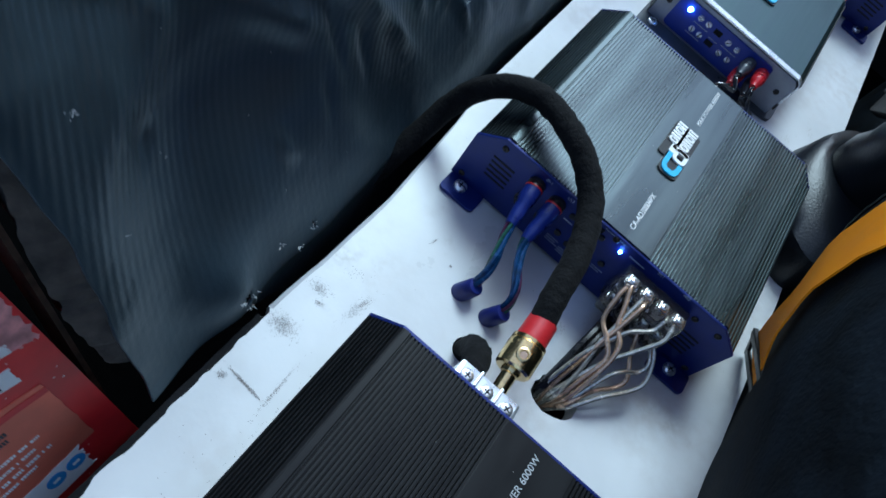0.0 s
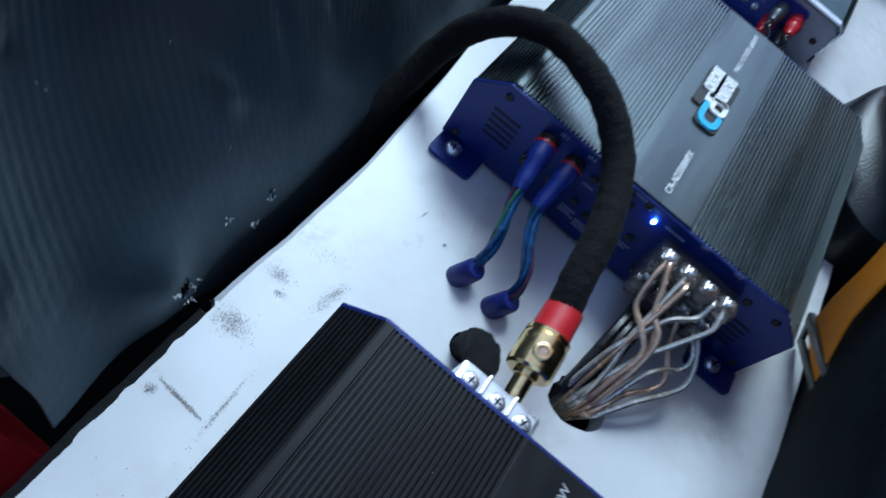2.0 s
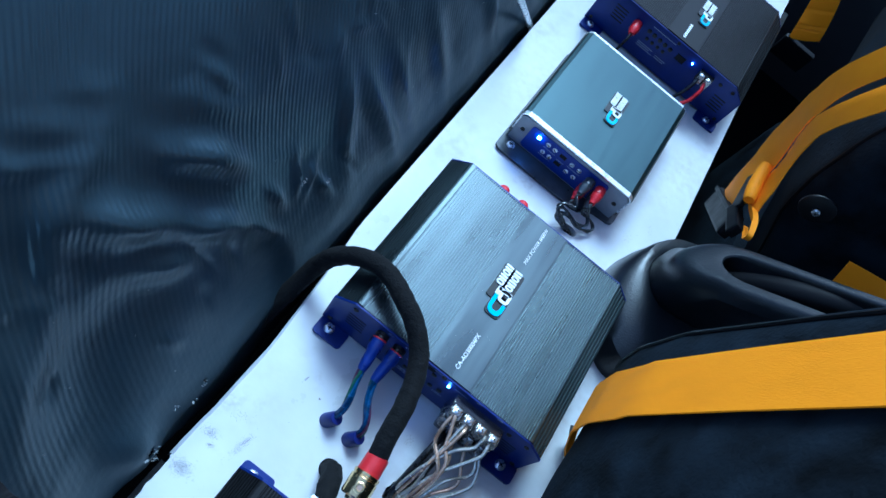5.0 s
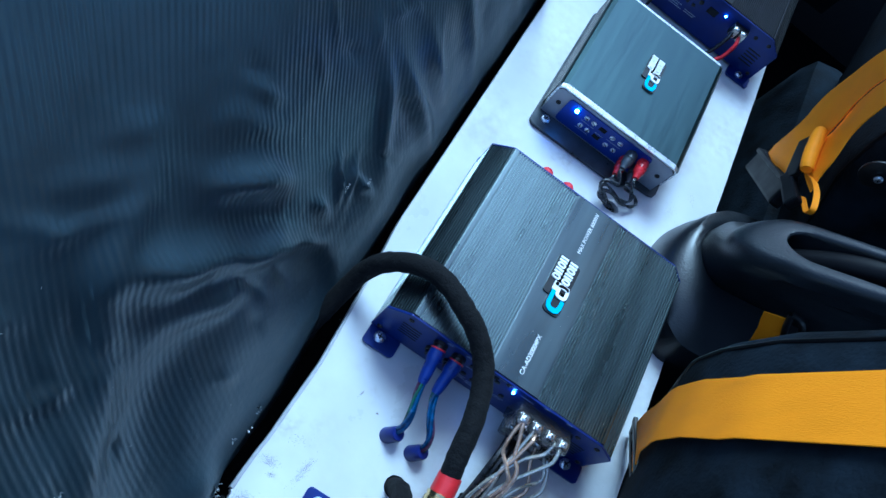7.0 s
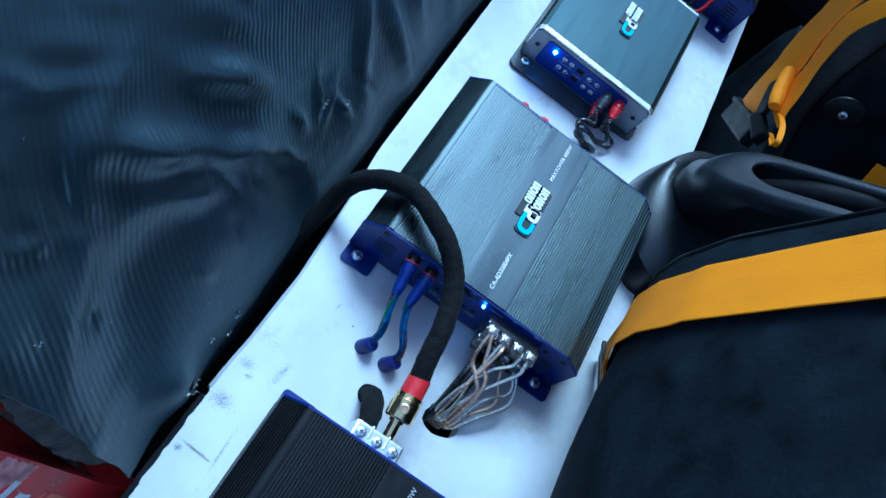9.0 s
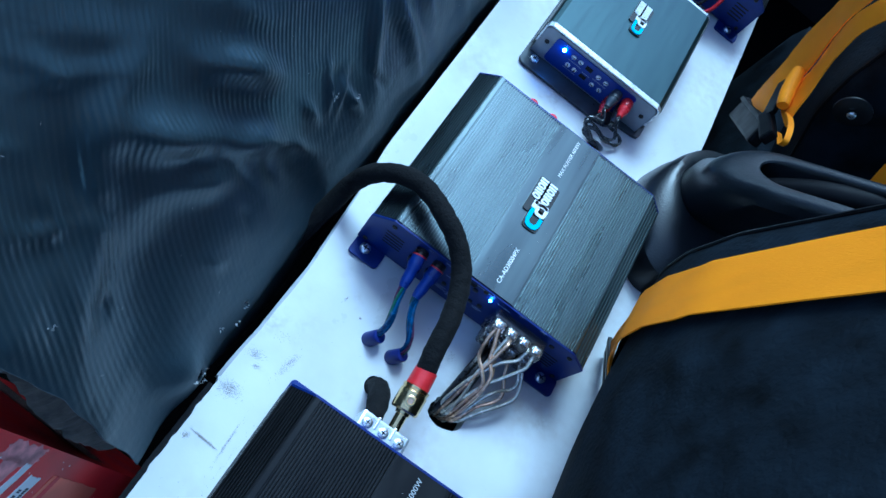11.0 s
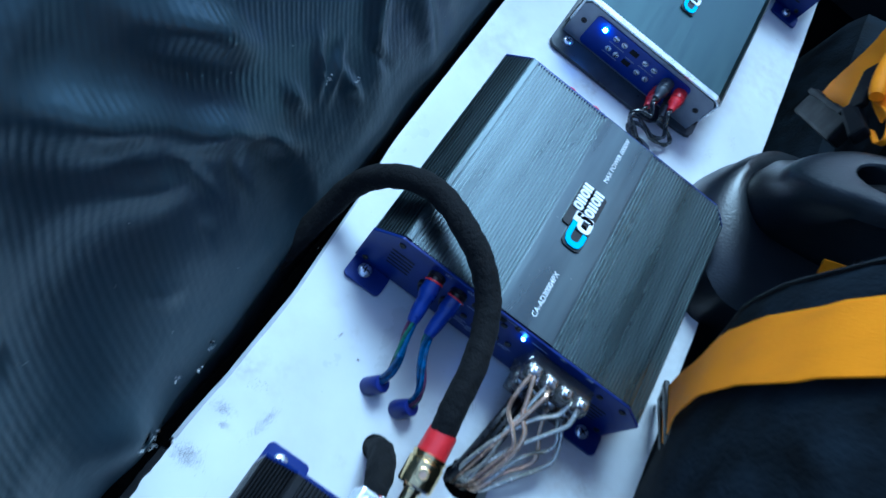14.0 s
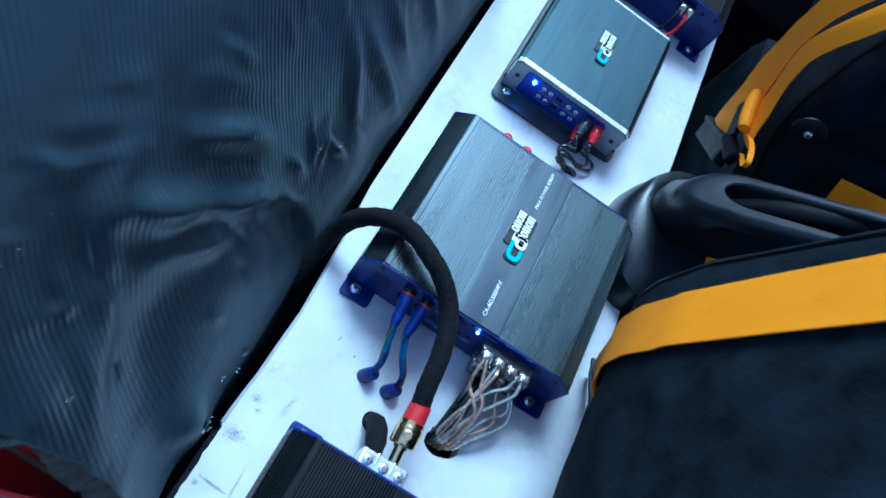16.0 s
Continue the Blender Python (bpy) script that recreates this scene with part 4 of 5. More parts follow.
def compact_plugs():
    hole = Vector((0.1440, 0.2870, 0.0))
    py = 0.3405
    grey, red = ("grey signal plug with twisted dark lead", M_GUNMETAL), ("red signal plug with twisted dark lead", M_RED)
    spec = [(0.129, 0.036, grey, [(0.1330, 0.2970, 0.0265), (0.1215, 0.2925, 0.0275)], (-0.006, 0.001)),
            (0.145, 0.036, red, [(0.1500, 0.3030, 0.0250), (0.1570, 0.2970, 0.0160), (0.1500, 0.2915, 0.0130), (0.1360, 0.2890, 0.0180), (0.1230, 0.2890, 0.0225)], (-0.001, -0.002)),
            (0.129, 0.022, red, [(0.1285, 0.3010, 0.0215), (0.1190, 0.2950, 0.0225)], (0.003, 0.001)),
            (0.145, 0.022, grey, [(0.1600, 0.3080, 0.0130), (0.1680, 0.3040, 0.0075), (0.1610, 0.2945, 0.0085), (0.1470, 0.2880, 0.0130), (0.1300, 0.2865, 0.0190)], (0.007, 0.0))]
    for k, (x, z, (label, mt), way, (hx, hy)) in enumerate(spec):
        lead = thing("plug_lead", hole + Vector((hx, hy, 0)), label, "audio cable", "plugs of the compact amplifier")
        d = Vector((-0.10 if k % 2 == 0 else 0.0, -1, -0.10)).normalized()
        bm = bmesh.new()
        add_turned(bm, (x, py - 0.003, z), d, [(0, 0.0045), (0.001, 0.0066), (0.004, 0.0070), (0.0044, 0.0064), (0.0075, 0.0064), (0.0079, 0.0070), (0.011, 0.0070), (0.0114, 0.0063), (0.014, 0.0063), (0.0144, 0.0066), (0.018, 0.0060), (0.021, 0.0042), (0.026, 0.0034)], 18)
        part("plug", bm, mt, lead, smooth=True)
        e = Vector((x, py - 0.005, z)) + d * 0.025
        # all four leads bend round together and dive into the slot
        bend = Vector((0.1150 + 0.0016 * k, 0.2850 - 0.0008 * k, 0.0245 - 0.0030 * k))
        line = spline([e, e + d * 0.006, *way, bend, bend + Vector((0.006, -0.0035, -0.005)), bend + Vector((0.016, -0.002, -0.012 + 0.001 * k)), hole + Vector((hx, hy, -0.004)), hole + Vector((hx, hy, -0.03))], 8)
        fr = frames(line)
        for turn in (0, math.pi):
            bm = bmesh.new()
            add_tube(bm, [p + (u * math.cos(turn + i * 0.28) + v * math.sin(turn + i * 0.28)) * 0.0011 for i, (p, (u, v)) in enumerate(zip(line, fr))], 0.00125, 8)
            part("strand", bm, M_LEAD, lead, smooth=True)


compact_plugs()


def far_leads():
    y = 0.6035 + FY
    lead = thing("red_power_wire", (0.160, y - 0.03, 0.0), "red power wire at the far amplifier's terminals", "wire")
    bm = bmesh.new()
    add_tube(bm, spline([(0.1825, y - 0.012, 0.052), (0.184, y - 0.024, 0.046), (0.180, y - 0.036, 0.030), (0.166, y - 0.046, 0.018), (0.150, y - 0.052, 0.008), (0.140, y - 0.054, 0.0022)], 8), 0.0026, 10)
    part("lead", bm, M_RED, lead, smooth=True)
    lead = thing("black_power_wire", (0.150, y - 0.04, 0.0), "black power wire at the far amplifier's terminals", "wire")
    bm = bmesh.new()
    add_tube(bm, spline([(0.1715, y - 0.012, 0.052), (0.170, y - 0.024, 0.044), (0.162, y - 0.038, 0.024), (0.146, y - 0.046, 0.010), (0.130, y - 0.050, 0.0024)], 8), 0.0024, 10)
    part("lead", bm, M_WIRE_BLACK, lead, smooth=True)
    plug = thing("red_signal_plug", (0.065, y - 0.02, 0.0), "red signal plug in the far amplifier", "audio cable")
    bm = bmesh.new()
    add_turned(bm, (0.060, y, 0.050), (0.05, -1, -0.15), [(0, 0.005), (0.001, 0.0068), (0.014, 0.0070), (0.020, 0.0055), (0.024, 0.0036)], 16)
    part("plug", bm, M_RED, plug, smooth=True)
    bm = bmesh.new()
    add_tube(bm, spline([(0.0612, y - 0.023, 0.0465), (0.061, y - 0.034, 0.040), (0.058, y - 0.046, 0.022), (0.050, y - 0.050, 0.0022)], 8), 0.002, 8)
    part("lead", bm, M_WIRE_BLACK, plug, smooth=True)


far_leads()

# ---- ribbed vinyl cover behind the board ----


# soft folds: middle along and up the sheet, turn, half length, half width, height
FOLDS = [(-0.030, 0.240, -0.80, 0.040, 0.012, 0.013), (-0.110, 0.248, -0.75, 0.045, 0.014, 0.014), (-0.050, 0.186, -0.80, 0.040, 0.013, 0.014),
         (-0.118, 0.300, 0.50, 0.040, 0.013, 0.006), (0.183, 0.125, 1.80, 0.070, 0.013, 0.009), (0.131, 0.160, 1.35, 0.050, 0.012, 0.008),
         (0.225, 0.130, 1.75, 0.060, 0.012, 0.006), (0.300, 0.120, 1.70, 0.070, 0.015, 0.006), (0.081, 0.115, 1.9, 0.018, 0.005, 0.006),
         (0.054, 0.150, 1.3, 0.020, 0.005, 0.006), (0.024, 0.150, 2.0, 0.018, 0.005, 0.005), (0.070, 0.135, 0.8, 0.020, 0.005, 0.005), (-0.256, 0.300, 1.2, 0.09, 0.05, 0.012)]
FOLDS += [(-0.165, 0.165, 0.4, 0.060, 0.040, -0.011), (-0.225, 0.215, 1.1, 0.050, 0.016, 0.006), (-0.100, 0.190, -0.6, 0.040, 0.012, 0.007), (0.000, 0.130, -0.9, 0.025, 0.006, 0.005), (-0.180, 0.240, 0.9, 0.05, 0.015, 0.006), (0.42, 0.12, 1.7, 0.06, 0.014, 0.008)]


creases = random.Random(41)
for _ in range(40):
    y0, s0 = creases.uniform(-0.22, 0.30), creases.uniform(0.10, 0.36)
    FOLDS.append((y0, s0, creases.choice((-0.8, -0.7, 1.2, 1.5)) + creases.uniform(-0.35, 0.35), creases.uniform(0.010, 0.032), creases.uniform(0.0035, 0.0075),
                  creases.uniform(0.0012, 0.0034) * creases.choice((1, 1, -1))))


def vinyl_point(y, s):
    """Place on the sheet: y along the board, s up the slope from the board's edge."""
    lean = 0.53
    ln = math.hypot(1, lean)
    z = -0.03 + s / ln
    x = -0.050 - lean * (z if z > 0 else 0.25 * z)
    n = Vector((1, 0, lean)) / ln
    q = Vector((y, s, 0))
    h = 0.006 * noise.noise(q * 4.2 + Vector((1, 2, 0))) + 0.004 * noise.noise(q * 9.0 + Vector((5, 0, 1)))
    # pinched gathers near the board, slanting folds above
    near = math.exp(-((s - 0.075) / 0.05) ** 2)
    h += near * 0.007 * noise.noise(Vector((y * 15 + s * 6, s * 5, 2.0)))
    for y0, s0, turn, long, wide, high in FOLDS:
        u, v = (y - y0) * math.cos(turn) + (s - s0) * math.sin(turn), (s - s0) * math.cos(turn) - (y - y0) * math.sin(turn)
        if abs(u) < 3 * long and abs(v) < 3 * wide:
            v += 0.15 * wide * math.sin(u / long * 3 + y0 * 50)
            h += high * math.exp(-(u / long) ** 2 - (v / wide) ** 2)
    h *= min(1.0, max(0.0, (y + 0.272) / 0.05)) ** 0.7
    # the loose end stands out, the middle is drawn in behind the board
    h += 0.88 * math.exp(-((y + 0.277) / 0.050) ** 2) * float(np.interp(s, [-0.1, 0.045, 0.11, 0.19, 0.24, 0.285, 0.35, 0.45], [0.010, 0.012, 0.021, 0.027, 0.031, 0.022, 0.012, 0.0]))
    back = max(0.0, s - 0.28)
    h -= 0.9 * back * back if back < 0.22 else 0.04356 + 0.396 * (back - 0.22)
    h += 0.012 * math.exp(-((y + 0.195) / 0.022) ** 2 - ((s - 0.058) / 0.030) ** 2)
    pull = min(1.0, max(0.0, (y + 0.12) / 0.14))
    h -= 0.88 * pull * pull * (3 - 2 * pull) * float(np.interp(s, [-0.1, 0.03, 0.075, 0.12, 0.18, 0.25], [0.010, 0.010, 0.0120, 0.010, 0.004, 0.0]))
    return Vector((x, y, z)) + n * h


def build_vinyl():
    ob = thing("vinyl_cover", (-0.05, 0.2, -0.03), "creased black ribbed vinyl sheet with small tears, hung behind the board", "cover")
    bm = bmesh.new()
    lay = bm.loops.layers.uv.new("sheet")
    ny, ns = 440, 190
    grid, coords = [], {}
    for i in range(ny + 1):
        row = []
        for j in range(ns + 1):
            y_guess = -0.270 + 1.62 * (i / ny) ** 1.25
            s_low = float(np.interp(y_guess, [-0.272, -0.20, -0.185, -0.10], [0.036, 0.034, 0.020, -0.07]))
            s = s_low + (0.95 - s_low) * (j / ns) ** 1.35
            ylo = -0.270 - 0.12 * min(max(s - 0.17, 0.0), 0.2) - 0.004 * noise.noise((s * 25, 1, 0)) + 0.006 * math.exp(-s / 0.02)
            y = ylo + (1.35 - ylo) * (i / ny) ** 1.25
            p = vinyl_point(y, s)
            v = bm.verts.new(p)
            coords[v] = (y - 0.85 * s * s + 0.006 * noise.noise((y * 5, s * 7, 4)), s)
            row.append(v)
        grid.append(row)
    tears = [(-0.118, 0.046, 0.0022), (-0.192, 0.045, 0.0045)]
    for i in range(ny):
        for j in range(ns):
            q = (grid[i][j], grid[i + 1][j], grid[i + 1][j + 1], grid[i][j + 1])
            cy, cs = [sum(coords[v][k] for v in q) / 4 for k in (0, 1)]
            if any(math.hypot(cy - a, cs - b) < r * (1 + 0.5 * noise.noise((cy * 300, cs * 300, 0))) for a, b, r in tears):
                continue
            f = bm.faces.new(q)
            for lp in f.loops:
                lp[lay].uv = coords[lp.vert]
    sheet = part("sheet", bm, M_VINYL, ob, smooth=True)
    md = sheet.modifiers.new("thickness", "SOLIDIFY")
    md.thickness, md.offset = 0.0016, -1
    # torn fluff at the holes
    for k, (y, s) in enumerate(((-0.118, 0.046), (-0.197, 0.052), (-0.190, 0.040), (-0.186, 0.046), (-0.245, 0.225), (-0.15, 0.055), (-0.135, 0.040), (0.055, 0.142), (0.085, 0.115))):
        bm = bmesh.new()
        c = vinyl_point(y, s)
        for _ in range(9):
            a = c + Vector((random.gauss(0.002, 0.0008), random.gauss(0, 0.0018), random.gauss(0, 0.0018)))
            d = Vector((random.uniform(0.2, 1), random.uniform(-1, 1), random.uniform(-1, 1))).normalized()
            o = d.orthogonal().normalized() * random.uniform(0.0003, 0.0006)
            v = [bm.verts.new(a + w) for w in (-o, o, d * random.uniform(0.001, 0.003) + o * 0.3)]
            bm.faces.new(v)
        tagged(part("torn_fluff", bm, M_FLUFF, ob, "pale torn backing fibres"), kind="stuff")
    # lint and pale scratches on the sheet
    bm = bmesh.new()
    for _ in range(46):
        y, s = random.uniform(-0.25, 0.45), random.uniform(0.06, 0.42)
        c = vinyl_point(y, s) + Vector((0.0012, 0, 0.0006))
        d = Vector((-0.3 * random.random(), random.uniform(-1, 1), random.uniform(-1, 1))).normalized()
        o = d.cross(Vector((0.88, 0, 0.47))).normalized() * random.uniform(0.0001, 0.00035)
        d *= random.uniform(0.0003, 0.0022)
        bm.faces.new([bm.verts.new(c + w) for w in (-d - o * 0.4, -o, d, o)])
    tagged(part("lint", bm, M_FLUFF, ob, "specks of pale lint"), kind="stuff")
    # frayed brown strip along the end of the sheet
    bm = bmesh.new()
    left, right = [], []
    for k in range(41):
        t = k / 40
        q = vinyl_point(-0.2705, 0.078 + 0.150 * t) + Vector((-0.001, 0, 0))
        w = 0.003 + 0.011 * math.sin(math.pi * min(1, 0.08 + 0.9 * t)) ** 0.8 * (1 + 0.35 * noise.noise((t * 14, 3, 0)))
        lift = 0.0012 * noise.noise((t * 30, 8, 0))
        right.append(bm.verts.new(q + Vector((lift, 0.001, lift))))
        left.append((bm.verts.new(q + Vector((-0.004 + lift, -0.55 * w, -0.001))), bm.verts.new(q + Vector((-0.008, -w + 0.001 * noise.noise((t * 50, 1, 0)), -0.003)))))
    for k in range(40):
        bm.faces.new((right[k], right[k + 1], left[k + 1][0], left[k][0]))
        bm.faces.new((left[k][0], left[k + 1][0], left[k + 1][1], left[k][1]))
    strip = part("frayed_strip", bm, M_FRAY, ob, "frayed brown backing strip")
    md = strip.modifiers.new("thickness", "SOLIDIFY")
    md.thickness, md.offset = 0.0012, -1
    return ob


build_vinyl()

# ---- battery ----


def build_battery():
    bat = thing("battery", (-0.14, -0.39, -0.20), "red cased battery with dusty torn warning label and white carry handle", "battery")
    lean = math.atan(0.38)
    # local axes: u along -y, v up the leaning face, w out of it
    org = Vector((-0.06, -0.284, 0.0))
    eu = Vector((-0.06, -1, 0)).normalized()
    ev = Vector((-math.sin(lean), 0, math.cos(lean))).normalized()
    ev = (ev - eu * ev.dot(eu)).normalized()
    ew = ev.cross(eu).normalized()
    if ew.x < 0:
        ew = -ew
    tip = radians(8.5)
    eu, ev = eu * math.cos(tip) - ev * math.sin(tip) * -1, ev * math.cos(tip) + eu * math.sin(tip)
    eu = (eu - ev * eu.dot(ev)).normalized()

    def pl(u, v, w):
        return org + eu * u + ev * v + ew * w

    bm = bmesh.new()
    add_prism(bm, round_rect(-0.001, -0.17, 0.26, 0.186, 0.004), -0.165, 0.0, pl)
    part("case", bm, M_BAT_RED, bat, "red plastic case")
    bm = bmesh.new()
    loop = round_rect(0.007, 0.190, 0.14, 0.262, 0.014, 6)
    line = [pl(u, v, 0.006) for u, v in loop + loop[:1]]
    add_tube(bm, line, 0.0100, 14)
    part("carry_handle", bm, M_BAT_WHITE, bat, "white plastic carry handle", smooth=True)

    def tilt(v):
        return float(np.interp(v, [0.0, 0.06, 0.12], [0.0, 0.25, 0.34]))

    def skew(u, v, w):
        """The label was stuck on askew: its lines rise away from the corner."""
        return pl(u, v + tilt(v) * (u - 0.0137), w)

    def sticker(name, outline, material, w=0.0006, label="", owner=None):
        bm = bmesh.new()
        add_prism(bm, outline, w - 0.0006, w, skew)
        return part(name, bm, material, owner or bat, label)

    def torn(u0, v0, u1, v1, amp, seed, n=26):
        pts = []
        for a, b in (((u0, v0), (u1, v0)), ((u1, v0), (u1, v1)), ((u1, v1), (u0, v1)), ((u0, v1), (u0, v0))):
            for k in range(n):
                t = k / n
                pts.append((a[0] + (b[0] - a[0]) * t + amp * noise.noise((t * 9, seed, a[0] * 50)), a[1] + (b[1] - a[1]) * t + amp * noise.noise((t * 9, seed + 3, a[1] * 50))))
        return pts

    def word(text, u, v, size, width):
        k = tilt(v)
        x = -(eu + ev * k).normalized()
        y = (ev - x * ev.dot(x)).normalized()
        m = Matrix((x, y, x.cross(y))).transposed().to_4x4()
        m.translation = skew(u, v, 0.0012)
        lettering("lettering", text, size, m, M_BAT_GREY, bat, width=width)

    def print_rows(name, rows, material, label):
        bm = bmesh.new()
        for v, u0, u1, h in rows:
            u = u0
            while u < u1:
                w = random.uniform(0.0006, 0.0016)
                add_prism(bm, [(u, v), (u + w, v), (u + w, v + h), (u, v + h)], 0.0006, 0.0010, skew)
                u += w + (0.0004 if random.random() < 0.8 else 0.0020)
        tagged(part(name, bm, material, bat, label), kind="stuff")

    sticker("label", torn(0.0155, -0.010, 0.20, 0.0555, 0.0010, 2), M_BAT_LABEL, 0.0006, "orange-red printed label")
    big = torn(0.0137, 0.1225, 0.17, 0.150, 0.0008, 7)
    sticker("label", big, M_BAT_WHITE, 0.0006, "dusty white label")
    bm = bmesh.new()
    add_prism(bm, torn(0.0120, 0.1495, 0.17, 0.1795, 0.0008, 8), 0.0, 0.0005, pl)
    part("label", bm, M_BAT_WHITE, bat, "dusty white label")
    sticker("label", torn(0.0137, 0.0885, 0.17, 0.0950, 0.0016, 4), M_BAT_WHITE, 0.0006, "scraped pale stripe")
    sticker("label", torn(0.0200, 0.0665, 0.17, 0.0790, 0.0016, 9), M_BAT_WHITE, 0.0006, "pale stripe with dark print")
    sticker("worn_patch", torn(0.0010, 0.088, 0.0150, 0.126, 0.0035, 11), M_BAT_WORN, 0.0004, "pale scraped wear on the case")
    sticker("worn_patch", torn(0.0120, 0.100, 0.05, 0.1180, 0.0030, 15), M_BAT_WORN, 0.0004, "pale scraped wear on the case")
    sticker("worn_patch", torn(0.002, 0.150, 0.009, 0.172, 0.002, 13), M_BAT_WORN, 0.0004, "pale scraped wear on the case")
    sticker("label", torn(0.0155, 0.0475, 0.17, 0.0520, 0.0008, 19), M_BAT_RED, 0.0009, "red heading stripe")
    word("Capacity", 0.0735, 0.0832, 0.0062, 0.0215)
    word("Terminal Torque", 0.0905, 0.0600, 0.0060, 0.0470)
    word("Voltage", 0.0714, 0.0440, 0.0060, 0.0230)
    print_rows("small_print", [(0.1015, 0.041, 0.063, 0.0040), (0.022, 0.034, 0.075, 0.0019), (0.0155, 0.040, 0.072, 0.0019), (0.0090, 0.034, 0.074, 0.0021), (0.0035, 0.046, 0.073, 0.0019),
                               (0.0440, 0.0755, 0.090, 0.0034)], M_BAT_GREY, "white illegible print")
    print_rows("dark_print", [(0.0685, 0.028, 0.080, 0.0026), (0.0740, 0.030, 0.095, 0.0026), (0.0340, 0.044, 0.090, 0.0026), (0.0390, 0.042, 0.090, 0.0026)], M_BAT_INK, "dark illegible print")
    bm = bmesh.new()
    for k in range(14):
        u = 0.040 + 0.0022 * k + 0.0006 * (k % 3)
        add_prism(bm, [(u, 0.1250), (u + 0.0012, 0.1250), (u + 0.0012, 0.1310), (u, 0.1310)], 0.0006, 0.0010, skew)
    tagged(part("bar_print", bm, M_BAT_INK, bat, "row of dark upright bars"), kind="stuff")
    strip = sticker("warning_strip", torn(0.0270, -0.0330, 0.20, -0.0085, 0.0022, 5), M_BAT_WHITE, 0.0008, "torn white strip with warning symbols")
    for u in (0.0335, 0.0465, 0.0800):
        hoop = [(u + 0.0058 * math.cos(a), -0.0190 + 0.0058 * math.sin(a)) for a in [2 * math.pi * k / 26 for k in range(26)]]
        disc = sticker("blue_symbol", hoop, M_LABELBLUE, 0.0011, "round blue symbol", strip)
        bm = bmesh.new()
        add_prism(bm, round_rect(u - 0.0022, -0.0202, u + 0.0022, -0.0178, 0.0006), 0.0011, 0.0013, pl)
        part("pictogram", bm, M_BAT_WHITE, disc)
    sticker("warning_triangle", [(0.056, -0.0275), (0.071, -0.0275), (0.0635, -0.0135)], M_BAT_RED, 0.0011, "red-edged triangle", strip)
    sticker("warning_triangle", [(0.0595, -0.0260), (0.0675, -0.0260), (0.0635, -0.0180)], M_BAT_WHITE, 0.0014, "", strip)
    # dirt-flecked dust on the red face
    bm = bmesh.new()
    for _ in range(60):
        u, v = random.uniform(0.003, 0.2), random.uniform(-0.05, 0.15)
        r = random.uniform(0.0002, 0.0006)
        k = random.uniform(0, 6)
        add_prism(bm, [(u + r * math.cos(k + a) * 1.6, v + r * math.sin(k + a)) for a in (0, 1.3, 2.6, 4.2)], 0.0009, 0.001, pl)
    tagged(part("dust_flecks", bm, M_BAT_GREY, bat), kind="stuff")


build_battery()

# rusty metal flange in the gap between sheet and battery
bm = bmesh.new()
add_prism(bm, [(-0.062, -0.02), (-0.155, 0.20), (-0.170, 0.20), (-0.078, -0.04)], -0.2835, -0.2805, along_y)
rail = thing("metal_flange", (-0.07, -0.282, -0.04), "dark rusty sheet metal flange in the gap beside the battery", "bracket")
part("flange", bm, M_RUST, rail)

# corrugated conduit running down between the sheet's end and the battery
conduit = thing("cable_conduit", (-0.10, -0.276, 0.19), "black corrugated plastic conduit running beside the battery", "conduit")
bm = bmesh.new()
line = spline([(-0.42, -0.350, 0.16), (-0.30, -0.330, 0.215), (-0.215, -0.312, 0.232), (-0.180, -0.302, 0.226), (-0.160, -0.295, 0.216), (-0.148, -0.287, 0.206), (-0.139, -0.277, 0.181), (-0.134, -0.264, 0.135), (-0.130, -0.255, 0.07), (-0.128, -0.25, -0.02)], 40)
turns = [0.0]
for p, q in zip(line[:-1], line[1:]):
    turns.append(turns[-1] + (q - p).length)
add_tube(bm, line, lambda t: 0.0108 + 0.0010 * math.sin(2 * math.pi * turns[round(t * (len(line) - 1))] / 0.0042), 18)
part("corrugated_tube", bm, M_CONDUIT, conduit, smooth=True)

# thin rod leaning in the gap behind the board
rod = thing("metal_rod", (-0.053, 1.0, -0.44), "thin pale metal rod leaning in the gap behind the board", "rod")
bm = bmesh.new()
add_tube(bm, [Vector((-0.052, 1.0, -0.445)), Vector((-0.055, 0.54, -0.015)), Vector((-0.060, 0.331, 0.179)), Vector((-0.062, 0.26, 0.245))], 0.0042, 12)
part("shaft", bm, M_SILVER, rod, smooth=True)

# ---- seats, belts, handbrake ----
SEAT_MID = 0.232   # mirror line between the two seats


def seat_x(z):
    """Depth of the back of the seat at its middle, by height."""
    zs = [-0.40, -0.20, -0.05, 0.0, 0.05, 0.10, 0.15, 0.20, 0.26, 0.35, 0.45, 0.60, 0.75, 0.84, 0.90]
    xs = [0.330, 0.325, 0.308, 0.284, 0.261, 0.238, 0.217, 0.207, 0.205, 0.219, 0.236, 0.262, 0.290, 0.325, 0.390]
    return float(np.interp(z, zs, xs))


def seat_side(z):
    """Inner edge of the near seat."""
    return float(np.interp(z, [-0.4, 0.0, 0.1, 0.44, 0.8, 0.9], [0.118, 0.118, 0.112, 0.056, -0.01, -0.05]))


